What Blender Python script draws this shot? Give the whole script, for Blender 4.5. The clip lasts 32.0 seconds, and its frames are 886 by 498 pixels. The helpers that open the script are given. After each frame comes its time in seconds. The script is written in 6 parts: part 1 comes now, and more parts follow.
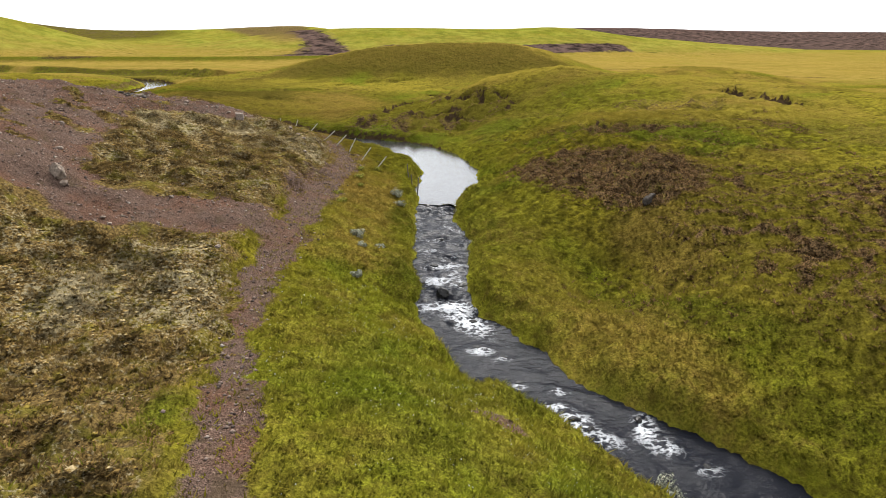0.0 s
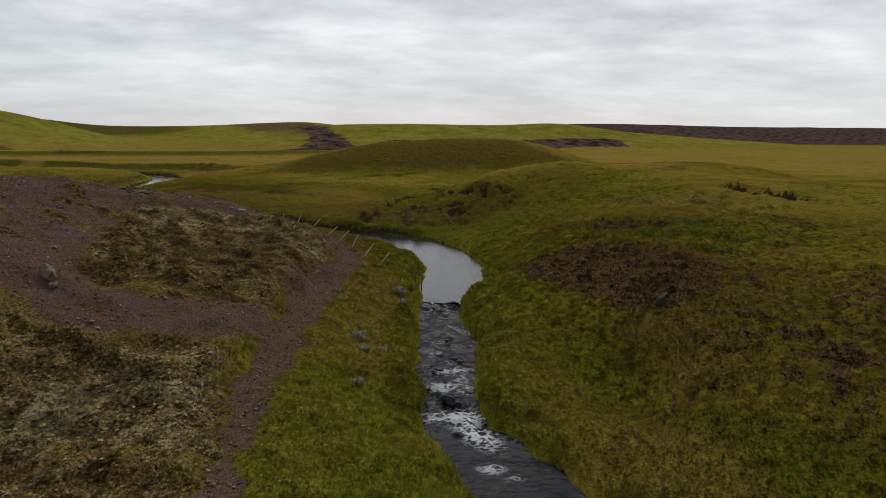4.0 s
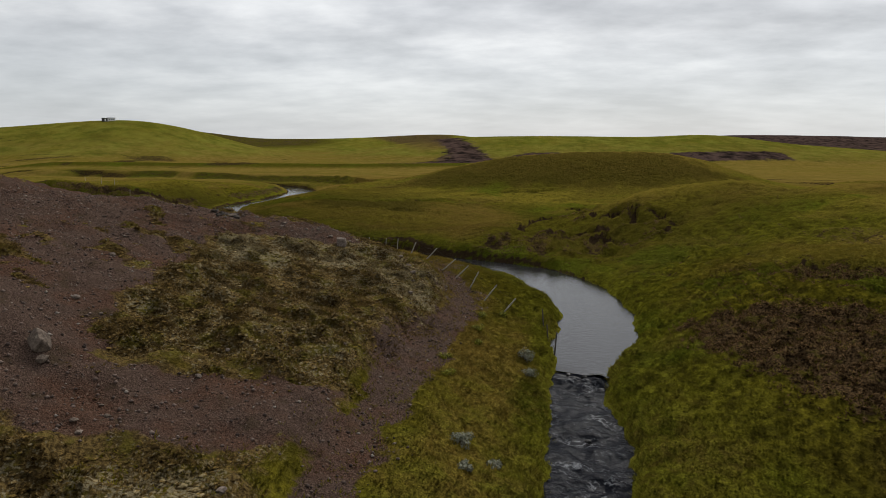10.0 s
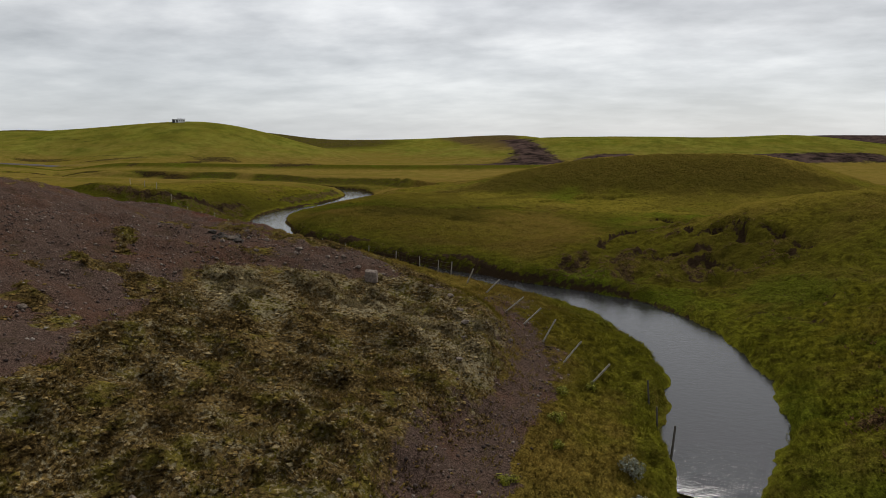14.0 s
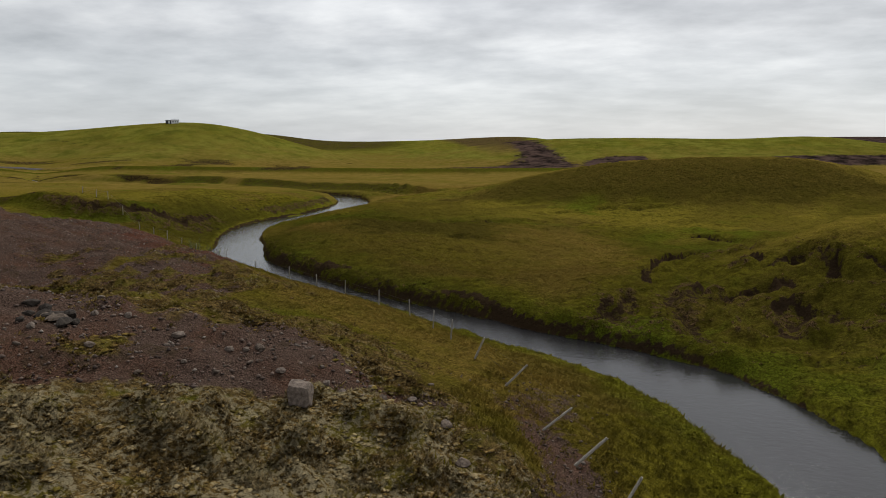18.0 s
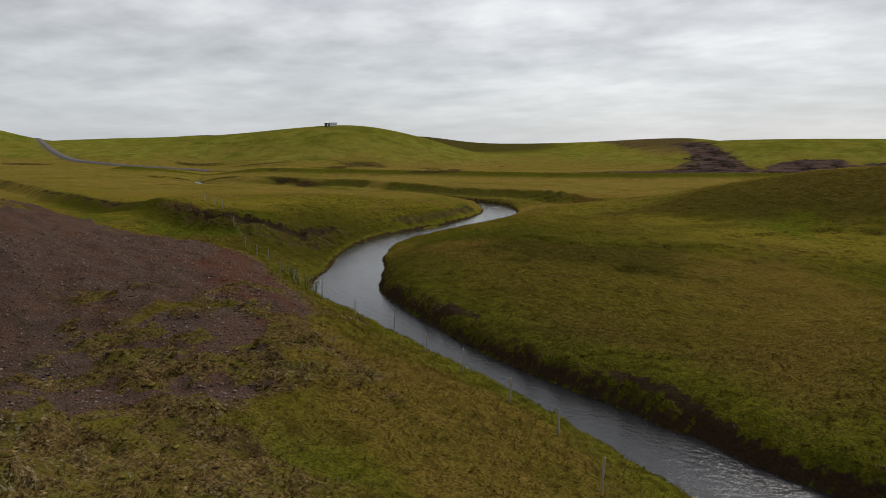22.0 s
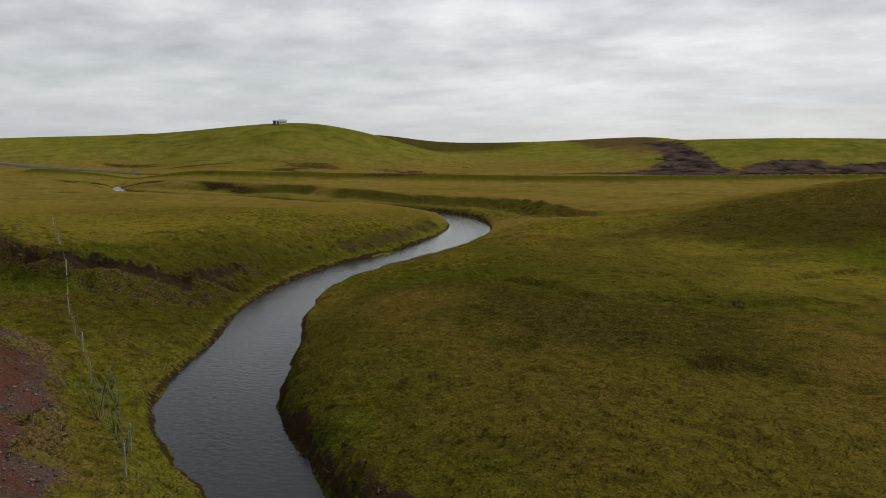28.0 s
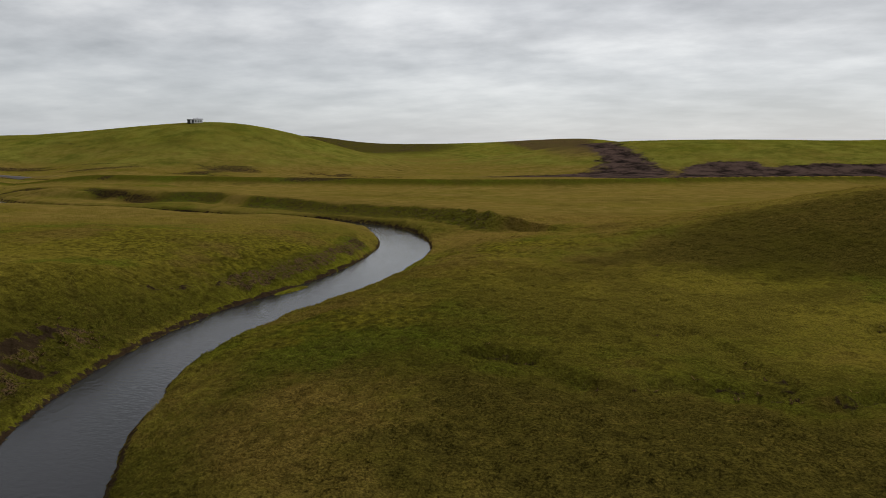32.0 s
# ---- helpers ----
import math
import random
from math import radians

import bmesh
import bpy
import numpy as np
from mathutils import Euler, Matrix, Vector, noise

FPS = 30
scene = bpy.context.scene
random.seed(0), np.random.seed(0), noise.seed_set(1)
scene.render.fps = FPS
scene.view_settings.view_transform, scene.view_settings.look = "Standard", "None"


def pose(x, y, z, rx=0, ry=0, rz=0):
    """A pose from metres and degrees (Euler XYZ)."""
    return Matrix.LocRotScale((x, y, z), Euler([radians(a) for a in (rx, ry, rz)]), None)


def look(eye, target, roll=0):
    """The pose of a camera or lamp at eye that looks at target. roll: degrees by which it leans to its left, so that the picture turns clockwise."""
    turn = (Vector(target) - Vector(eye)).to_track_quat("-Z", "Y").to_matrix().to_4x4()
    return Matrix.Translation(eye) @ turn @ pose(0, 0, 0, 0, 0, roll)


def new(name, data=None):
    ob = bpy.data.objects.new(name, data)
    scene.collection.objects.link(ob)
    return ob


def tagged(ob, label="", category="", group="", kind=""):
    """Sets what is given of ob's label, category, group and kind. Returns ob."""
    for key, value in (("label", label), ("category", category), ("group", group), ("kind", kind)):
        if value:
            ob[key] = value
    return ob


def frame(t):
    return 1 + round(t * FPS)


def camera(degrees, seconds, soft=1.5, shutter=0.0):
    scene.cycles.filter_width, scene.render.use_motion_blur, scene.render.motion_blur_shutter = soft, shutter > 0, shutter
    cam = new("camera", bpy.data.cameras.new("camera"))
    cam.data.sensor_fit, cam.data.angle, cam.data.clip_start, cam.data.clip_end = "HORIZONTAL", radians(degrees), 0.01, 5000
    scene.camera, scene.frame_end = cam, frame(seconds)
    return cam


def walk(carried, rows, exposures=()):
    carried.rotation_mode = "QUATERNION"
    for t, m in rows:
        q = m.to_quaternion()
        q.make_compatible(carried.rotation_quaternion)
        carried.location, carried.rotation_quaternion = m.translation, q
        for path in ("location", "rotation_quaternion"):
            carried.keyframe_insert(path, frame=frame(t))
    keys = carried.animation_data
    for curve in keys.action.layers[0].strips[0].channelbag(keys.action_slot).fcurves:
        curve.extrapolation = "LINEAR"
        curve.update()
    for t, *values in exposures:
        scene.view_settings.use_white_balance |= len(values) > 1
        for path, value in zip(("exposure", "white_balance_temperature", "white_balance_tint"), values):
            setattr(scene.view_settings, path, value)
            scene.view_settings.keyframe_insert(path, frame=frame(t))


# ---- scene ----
cam = camera(67.99, 32.0, soft=0.75)
ROLL = 0.562
# seconds, x, y, z, yaw, pitch
ROWS = [
    (0, -0.000, -0.000, 11.341, 0.000, -17.560),
    (0.5, -0.013, 0.016, 11.360, 0.024, -16.844),
    (1, -0.031, 0.075, 11.381, 0.039, -16.173),
    (1.5, -0.063, 0.190, 11.412, 0.056, -15.064),
    (2, -0.106, 0.390, 11.460, 0.085, -13.540),
    (2.5, -0.156, 0.636, 11.508, 0.102, -12.028),
    (3, -0.209, 0.909, 11.540, 0.135, -10.542),
    (3.5, -0.235, 1.216, 11.560, 0.162, -10.069),
    (4, -0.274, 1.541, 11.565, 0.152, -9.747),
    (4.5, -0.292, 1.891, 11.561, 0.198, -9.463),
    (6.5, -0.367, 4.656, 11.672, 0.406, -8.974),
    (7, -0.433, 5.669, 11.684, 0.407, -8.919),
    (7.5, -0.496, 6.734, 11.697, 0.604, -8.829),
    (8, -0.495, 7.814, 11.714, 5.011, -8.819),
    (8.5, -0.456, 8.922, 11.725, 7.774, -8.791),
    (9, -0.489, 10.001, 11.742, 7.835, -8.782),
    (9.5, -0.589, 11.165, 11.762, 8.853, -8.794),
    (10, -0.730, 12.475, 11.780, 12.052, -8.837),
    (10.5, -0.903, 13.805, 11.789, 15.818, -8.902),
    (11, -1.092, 15.053, 11.794, 17.529, -8.909),
    (11.5, -1.271, 16.253, 11.788, 17.546, -8.925),
    (12, -1.526, 17.573, 11.773, 17.585, -8.868),
    (12.5, -1.839, 19.055, 11.768, 17.663, -8.867),
    (13, -2.235, 20.616, 11.782, 17.705, -8.837),
    (13.5, -2.687, 22.238, 11.813, 17.760, -8.847),
    (14, -3.166, 23.911, 11.857, 17.792, -8.822),
    (14.5, -3.676, 25.579, 11.896, 17.811, -8.800),
    (16.5, -5.628, 32.932, 11.943, 18.089, -8.756),
    (17, -6.246, 34.855, 11.977, 18.090, -8.741),
    (17.5, -6.864, 36.788, 12.009, 18.158, -8.729),
    (18, -7.511, 38.718, 12.035, 18.200, -8.688),
    (18.5, -8.186, 40.629, 12.054, 18.981, -8.667),
    (19, -8.906, 42.622, 12.069, 22.472, -8.677),
    (19.5, -9.673, 44.640, 12.071, 28.426, -8.715),
    (20, -10.451, 46.604, 12.069, 31.303, -8.729),
    (20.5, -11.155, 48.622, 12.066, 31.370, -8.714),
    (21, -11.903, 50.640, 12.078, 31.488, -8.659),
    (21.5, -12.774, 52.626, 12.107, 31.520, -8.699),
    (22, -13.762, 54.582, 12.152, 31.546, -8.641),
    (22.5, -14.772, 56.531, 12.203, 31.550, -8.672),
    (23, -15.751, 58.476, 12.250, 31.599, -8.653),
    (23.5, -16.749, 60.377, 12.291, 31.615, -8.655),
    (24, -17.739, 62.211, 12.322, 31.650, -8.667),
    (24.5, -18.750, 64.002, 12.348, 31.658, -8.640),
    (25, -19.739, 65.790, 12.366, 31.708, -8.629),
    (25.5, -20.723, 67.550, 12.381, 31.757, -8.646),
    (27.5, -25.103, 74.165, 12.548, 31.404, -8.707),
    (28, -26.126, 76.120, 12.548, 28.158, -8.699),
    (28.5, -27.124, 78.051, 12.541, 23.002, -8.640),
    (29, -28.157, 79.937, 12.529, 22.104, -8.639),
    (29.5, -29.184, 81.867, 12.520, 22.179, -8.647),
    (30, -30.243, 83.876, 12.512, 22.212, -8.635),
    (30.5, -31.260, 85.959, 12.504, 22.264, -8.642),
    (31, -32.299, 88.162, 12.509, 22.289, -8.608),
    (31.5, -33.335, 90.482, 12.527, 22.342, -8.585),
    (32, -34.363, 92.845, 12.551, 22.394, -8.523),
]
EXPOSURES = [(0.0, 1.80), (1.5, 1.27), (3.0, 0.34), (4.5, 0.06), (7.0, 0.05), (20.0, 0.06), (25.0, 0.03), (28.0, 0.03), (29.5, -0.05), (32.0, -0.07)]
SKY_STRENGTH, SUN_STRENGTH = 0.69, 2.75
FINE = 0.31
CABIN_PLACE = (-261.6, 337.7)
walk(cam, [(t, pose(x, y, z, 0, 0, yaw) @ pose(0, 0, 0, 90 + pitch) @ pose(0, 0, 0, 0, 0, ROLL)) for t, x, y, z, yaw, pitch in ROWS],
     exposures=EXPOSURES)

# ---------------------------------------------------------------- world, sun
world = bpy.data.worlds.new("overcast_sky")
scene.world = world
world.use_nodes = True
wt = world.node_tree
wt.nodes.clear()


def wnode(kind, **props):
    n = wt.nodes.new(kind)
    for key, value in props.items():
        if key == "operation":
            n.operation = value
        elif key == "sky_type":
            n.sky_type = value
    return n


SUN_ELEVATION, SUN_TURN = radians(46), radians(8)
sky = wnode("ShaderNodeTexSky", sky_type="NISHITA")
sky.sun_disc, sky.sun_elevation, sky.sun_rotation = False, SUN_ELEVATION, SUN_TURN
sky.altitude, sky.air_density, sky.dust_density, sky.ozone_density = 100, 1.0, 1.5, 1.0
coord = wnode("ShaderNodeTexCoord")
split = wnode("ShaderNodeSeparateXYZ")
wt.links.new(coord.outputs["Generated"], split.inputs[0])


def wmath(op, a, b=None, clamp=False):
    n = wnode("ShaderNodeMath", operation=op)
    n.use_clamp = clamp
    for i, v in enumerate((a, b)):
        if v is None:
            continue
        if isinstance(v, (int, float)):
            n.inputs[i].default_value = v
        else:
            wt.links.new(v, n.inputs[i])
    return n.outputs[0]


# a cloud deck seen in perspective: directions laid on a level sheet overhead
up_z = wmath("ADD", wmath("MAXIMUM", split.outputs["Z"], 0.0), 0.15)
flat = wnode("ShaderNodeCombineXYZ")
wt.links.new(wmath("DIVIDE", split.outputs["X"], up_z), flat.inputs[0])
wt.links.new(wmath("DIVIDE", split.outputs["Y"], up_z), flat.inputs[1])


def wnoise(scale, detail, rough, offset, stretch=(1, 1, 1)):
    m = wnode("ShaderNodeMapping")
    m.inputs["Location"].default_value = offset
    m.inputs["Rotation"].default_value = (0, 0, radians(-14))
    m.inputs["Scale"].default_value = stretch
    wt.links.new(flat.outputs[0], m.inputs[0])
    n = wnode("ShaderNodeTexNoise")
    n.inputs["Scale"].default_value, n.inputs["Detail"].default_value, n.inputs["Roughness"].default_value = scale, detail, rough
    wt.links.new(m.outputs[0], n.inputs["Vector"])
    return n.outputs["Fac"]


big = wnoise(0.5, 4, 0.5, (3.1, 1.7, 0), (0.9, 1.1, 1))
mid = wnoise(1.3, 6, 0.55, (0.4, 5.2, 0), (0.95, 1.1, 1))
rolls = wnoise(3.2, 5, 0.55, (7.3, 2.2, 0), (0.9, 1.1, 1))
cloud = wmath("ADD", wmath("ADD", wmath("MULTIPLY", big, 0.40), wmath("MULTIPLY", mid, 0.38)), wmath("MULTIPLY", rolls, 0.22))
ramp = wnode("ShaderNodeValToRGB")
wt.links.new(cloud, ramp.inputs[0])
ramp.color_ramp.elements[0].position, ramp.color_ramp.elements[0].color = 0.38, (0.47, 0.475, 0.485, 1)
ramp.color_ramp.elements[1].position, ramp.color_ramp.elements[1].color = 0.62, (1.07, 1.068, 1.06, 1)
mid_stop = ramp.color_ramp.elements.new(0.5)
mid_stop.color = (0.745, 0.75, 0.76, 1)
# towards the horizon the deck thins to pale blue-grey
low = wmath("MULTIPLY", wmath("SUBTRACT", 0.16, split.outputs["Z"]), 7.0, True)
haze = wnode("ShaderNodeMix")
haze.data_type = "RGBA"
wt.links.new(wmath("MULTIPLY", low, 0.72), haze.inputs["Factor"])
wt.links.new(ramp.outputs["Color"], haze.inputs["A"])
haze.inputs["B"].default_value = (0.67, 0.72, 0.785, 1)
# the deck glows softly around the hidden sun
toward = wnode("ShaderNodeVectorMath", operation="DOT_PRODUCT")
wt.links.new(coord.outputs["Generated"], toward.inputs[0])
toward.inputs[1].default_value = (math.sin(0.7) * math.cos(SUN_ELEVATION), math.cos(0.7) * math.cos(SUN_ELEVATION), math.sin(SUN_ELEVATION))
halo = wmath("POWER", wmath("MAXIMUM", toward.outputs["Value"], 0.0), 1.5)
glow = wnode("ShaderNodeVectorMath", operation="SCALE")
wt.links.new(haze.outputs["Result"], glow.inputs[0])
wt.links.new(wmath("ADD", wmath("MULTIPLY", halo, 0.22), 1.02), glow.inputs["Scale"])
# the same deck over a clear sky's colour
mixs = wnode("ShaderNodeMix")
mixs.data_type = "RGBA"
mixs.inputs["Factor"].default_value = 0.025
wt.links.new(glow.outputs["Vector"], mixs.inputs["A"])
wt.links.new(sky.outputs["Color"], mixs.inputs["B"])
back = wnode("ShaderNodeBackground")
back.inputs["Strength"].default_value = SKY_STRENGTH
wt.links.new(mixs.outputs["Result"], back.inputs["Color"])
wout = wnode("ShaderNodeOutputWorld")
wt.links.new(back.outputs[0], wout.inputs[0])

sun = new("sun", bpy.data.lights.new("sun", "SUN"))
sun.data.energy, sun.data.angle, sun.data.color = SUN_STRENGTH, radians(24), (1.0, 0.97, 0.92)
sun.matrix_world = look((0, 0, 60), (0 - math.sin(SUN_TURN) * math.cos(SUN_ELEVATION), 0 - math.cos(SUN_TURN) * math.cos(SUN_ELEVATION), 60 - math.sin(SUN_ELEVATION)))

# ---------------------------------------------------------------- materials


class Mat:
    """A node material with short calls."""

    def __init__(self, name, rough=0.9, spec=0.2):
        self.m = bpy.data.materials.new(name)
        self.m.use_nodes = True
        self.t = self.m.node_tree
        self.b = self.t.nodes["Principled BSDF"]
        self.b.inputs["Roughness"].default_value = rough
        self.b.inputs["Specular IOR Level"].default_value = spec
        self.pos = self.t.nodes.new("ShaderNodeNewGeometry").outputs["Position"]

    def link(self, a, b):
        if isinstance(a, (int, float, tuple)):
            b.default_value = a
        else:
            self.t.links.new(a, b)

    def noise(self, scale, detail=3, rough=0.55, offset=0.0, vector=None, stretch=None):
        n = self.t.nodes.new("ShaderNodeTexNoise")
        v = vector or self.pos
        if offset or stretch:
            mp = self.t.nodes.new("ShaderNodeMapping")
            mp.inputs["Location"].default_value = (offset, offset * 0.7, offset * 0.3)
            mp.inputs["Scale"].default_value = stretch or (1, 1, 1)
            self.t.links.new(v, mp.inputs[0])
            v = mp.outputs[0]
        self.t.links.new(v, n.inputs["Vector"])
        n.inputs["Scale"].default_value, n.inputs["Detail"].default_value, n.inputs["Roughness"].default_value = scale, detail, rough
        return n.outputs["Fac"]

    def cells(self, scale, out="Color", feature="F1"):
        n = self.t.nodes.new("ShaderNodeTexVoronoi")
        n.feature = feature
        self.t.links.new(self.pos, n.inputs["Vector"])
        n.inputs["Scale"].default_value = scale
        return n.outputs[out]

    def math(self, op, a, b=0.0, clamp=False):
        n = self.t.nodes.new("ShaderNodeMath")
        n.operation, n.use_clamp = op, clamp
        self.link(a, n.inputs[0]), self.link(b, n.inputs[1])
        return n.outputs[0]

    def span(self, v, a, b, c=0.0, d=1.0):
        n = self.t.nodes.new("ShaderNodeMapRange")
        n.interpolation_type = "SMOOTHSTEP"
        self.link(v, n.inputs[0])
        for i, x in enumerate((a, b, c, d)):
            n.inputs[i + 1].default_value = x
        return n.outputs[0]

    def mix(self, f, a, b, blend="MIX"):
        n = self.t.nodes.new("ShaderNodeMix")
        n.data_type, n.blend_type = "RGBA", blend
        self.link(f, n.inputs["Factor"])
        for v, key in ((a, "A"), (b, "B")):
            self.link((*v, 1) if isinstance(v, tuple) and len(v) == 3 else v, n.inputs[key])
        return n.outputs["Result"]

    def attr(self, name):
        n = self.t.nodes.new("ShaderNodeAttribute")
        n.attribute_name = name
        return n.outputs["Fac"]

    def island(self):
        return self.t.nodes.new("ShaderNodeNewGeometry").outputs["Random Per Island"]

    def chance(self):
        return self.t.nodes.new("ShaderNodeObjectInfo").outputs["Random"]

    def bump(self, height, strength, distance, onto=None):
        n = self.t.nodes.new("ShaderNodeBump")
        self.link(height, n.inputs["Height"])
        self.link(strength, n.inputs["Strength"])
        n.inputs["Distance"].default_value = distance
        if onto is not None:
            self.t.links.new(onto, n.inputs["Normal"])
        return n.outputs["Normal"]

    def done(self, colour, normal=None, rough=None):
        self.link((*colour, 1) if isinstance(colour, tuple) and len(colour) == 3 else colour, self.b.inputs["Base Color"])
        if normal is not None:
            self.t.links.new(normal, self.b.inputs["Normal"])
        if rough is not None:
            self.link(rough, self.b.inputs["Roughness"])
        return self.m


# ---------------------------------------------------------------- the lie of the land
# the stream from its lower end to the lip of the rapids, then upstream: x, y, half width
LOWER = [(22, -14, 2.2), (17.5, 2, 2.1), (12.8, 11.5, 2.1), (8.6, 16.8, 1.95), (5.4, 20.9, 1.65), (3.6, 23.05, 1.8), (1.9, 26.2, 1.9),
         (0.35, 29.2, 1.6), (0.25, 31.6, 1.15), (-0.05, 34.5, 1.35), (0.0, 39, 1.45), (-0.6, 43.5, 1.4), (-0.75, 46.6, 1.15)]
UPPER = [(-0.75, 46.6, 1.15), (-0.3, 48.5, 1.6), (0.0, 51, 2.1), (0.45, 55.5, 2.45), (0.4, 60, 2.6), (-0.8, 65.2, 2.9), (-3.0, 70.0, 3.3),
         (-6.3, 74.5, 3.15), (-10.9, 77.1, 2.75), (-16.4, 79.6, 2.25), (-23.8, 83.4, 1.7), (-30.3, 86.4, 1.4), (-36.9, 89.8, 1.6),
         (-42.6, 93.2, 2.0), (-47.5, 95.8, 2.6), (-51.6, 99.6, 3.1), (-56, 106.6, 2.8)]
REACH = [(-56, 106.6, 2.8), (-60.4, 112.8, 2.6), (-64.4, 120.9, 2.5), (-66.3, 131.3, 2.9), (-66.4, 146.5, 3.2), (-69, 162.5, 3.4), (-74.3, 175, 3.3),
         (-84, 186, 3.2), (-98, 190, 3.2), (-114, 187, 3.0), (-130, 189, 3.2), (-150, 186, 3.0), (-172, 186.5, 3.2), (-200, 200, 1.2), (-235, 232, 0.5),
         (-258, 248, 1.6), (-278, 260, 0.8)]
TRACK = [(-3, 6, 0.8), (-5.6, 15, 0.8), (-7.2, 22, 0.8), (-7.9, 30, 0.8), (-8.1, 37, 0.9), (-7.9, 44, 1.1), (-7.7, 51, 1.0), (-9.4, 57, 0.8), (-13, 61.5, 0.6), (-19, 65.5, 0.5)]
TERRACE = [(-200, 141, 0), (-177, 134.4, 0), (-150, 127, 0), (-122.5, 119.2, 0), (-100, 111.8, 0), (-82, 105.6, 0), (-74, 104.4, 0), (-70.2, 107.2, 0), (-69.2, 113, 0), (-69.6, 119, 0)]
EMBANKMENT = [(-262, 214, 0), (-221, 230, 0), (-190, 234, 0), (-164, 241, 0), (-138, 250, 0), (-102, 263, 0), (-72, 288, 0), (-48, 314, 0), (-20, 346, 0), (20, 380, 0)]
# low scarps where the bogs on the plain have slumped, facing the stream: ends and drop
BOG_SCARPS = [((-223, 270), (-192, 286), 1.3), ((-197, 279), (-172, 290), 1.0), ((-228, 244), (-212, 251), 0.9), ((-262, 236), (-232, 246), 1.3), ((-188, 306), (-140, 330), 1.6), ((-230, 283), (-188, 300), 0.9), ((-160, 300), (-122, 282), 1.5), ((-300, 262), (-262, 274), 1.2),
              ((-222, 196), (-180, 206), 1.6), ((-175, 206), (-142, 200), 1.5), ((-340, 300), (-270, 300), 1.0), ((-170, 268), (-150, 276), 0.8), ((58, 190), (96, 176), 1.5), ((40, 232), (84, 226), 1.6)]
FAR_RIM = [(-190, 196, 0), (-165, 203, 0), (-148, 203, 0), (-134, 205, 0), (-120, 201, 0), (-106, 199.5, 0), (-92, 198.5, 0), (-80, 196, 0), (-70, 191, 0), (-62, 183, 0)]
# mounds: x, y, reach along x, reach along y, height
MOUNDS = [(-30, 35, 13, 13, 2.08), (-34, 52, 13, 11, 3.23), (-46, 66, 12, 10, -0.82), (-60, 72, 14, 12, 2.63), (-20, 45, 9, 9, 0.47), (-21, 56, 8, 6, 1.91), (-13.5, 50, 4, 6, 0.62), (-22, 27, 9, 9, 2.42),
          (-13, 24, 7, 9, -1.41), (-26, 8, 16, 12, -0.57), (-48, 40, 22, 22, 3.81), (-48, 5, 25, 20, 4.26), (15, 60, 12, 11, 1.54), (26, 48, 14, 14, 0.43), (20, 84, 13, 12, 3.68), (20, 30, 9, 9, -1.5), (12, 39, 5, 6, 0.43), (34, 20, 15, 15, 2.6),
          (40, 70, 18, 20, 4.11), (5, 97, 5, 5, 2.0), (-28, 121, 10, 9, 0.35), (-38, 109, 9, 7, -0.23), (-20, 100, 9, 9, -1.54), (-6, 118, 12, 12, -1.03), (-62, 97, 7, 6, 0.04), (-88, 105, 16, 14, 2.7), (-92, 138, 18, 16, 1.54), (42, 110, 22, 20, 5.29), (45, 180, 40, 35, 0.77), (-42, 81, 7, 6, 1.17), (-32, 72, 8, 7, 1.37), (-20, 63, 7, 6, 0.51), (12, 76, 7, 8, -0.22),
          (-66, 83, 12, 10, 1.5), (60, 30, 20, 30, 0.16), (-50, 100, 6, 8, 3.48), (8, 32, 5, 6, -3.81), (-4, 28, 4, 7, 0.51), (-52, 84, 6, 5, 0.77), (-58, 90, 6, 5, 0.92), (-76, 84, 10, 8, 2.17), (-40, 75, 6, 6, 0.53), (-70, 104, 7, 6, 1.13), (-74, 123, 6, 8, 1.99), (-2, 80, 9, 6, -2.52), (16, 98, 9, 6, 3.3), (9.5, 105, 8, 5.5, 2.9), (3.5, 95.5, 3.5, 3.5, -0.9), (-3, 91, 4, 5, -0.9), (-66, 68, 9, 8, 2.46), (-50, 60, 9, 9, -1.28), (-84, 70, 14, 14, 4.75), (-72, 60, 14, 14, 0.21)]
FIELD, BANK, BANK_REACH = 2.48, 0.45, 5.0
GREAT_MOUND = 8.18


def spline(points, step=0.5):
    """A Catmull-Rom line through the points."""
    p = np.array(points, float)
    q = np.vstack([2 * p[0] - p[1], p, 2 * p[-1] - p[-2]])
    out = []
    for i in range(len(p) - 1):
        a, b, c, d = q[i:i + 4]
        n = max(2, int(np.hypot(*(c - b)[:2]) / step))
        u = np.linspace(0, 1, n, endpoint=False)[:, None]
        out.append(0.5 * (2 * b + (c - a) * u + (2 * a - 5 * b + 4 * c - d) * u ** 2 + (3 * b - a - 3 * c + d) * u ** 3))
    return np.vstack(out + [p[-1:]])


lower_line = spline(LOWER)
upper_line = np.vstack([spline(UPPER)[:-1], spline(REACH)])
STREAM = np.vstack([lower_line[:-1], upper_line])
TRACK_LINE = spline(TRACK)
TERRACE_LINE = spline(TERRACE, 1.0)
FAR_RIM_LINE = spline(FAR_RIM, 1.0)
EMBANKMENT_LINE = spline(EMBANKMENT, 2.0)


def smooth(a, b, x):
    u = np.clip((x - a) / (b - a), 0, 1)
    return u * u * (3 - 2 * u)


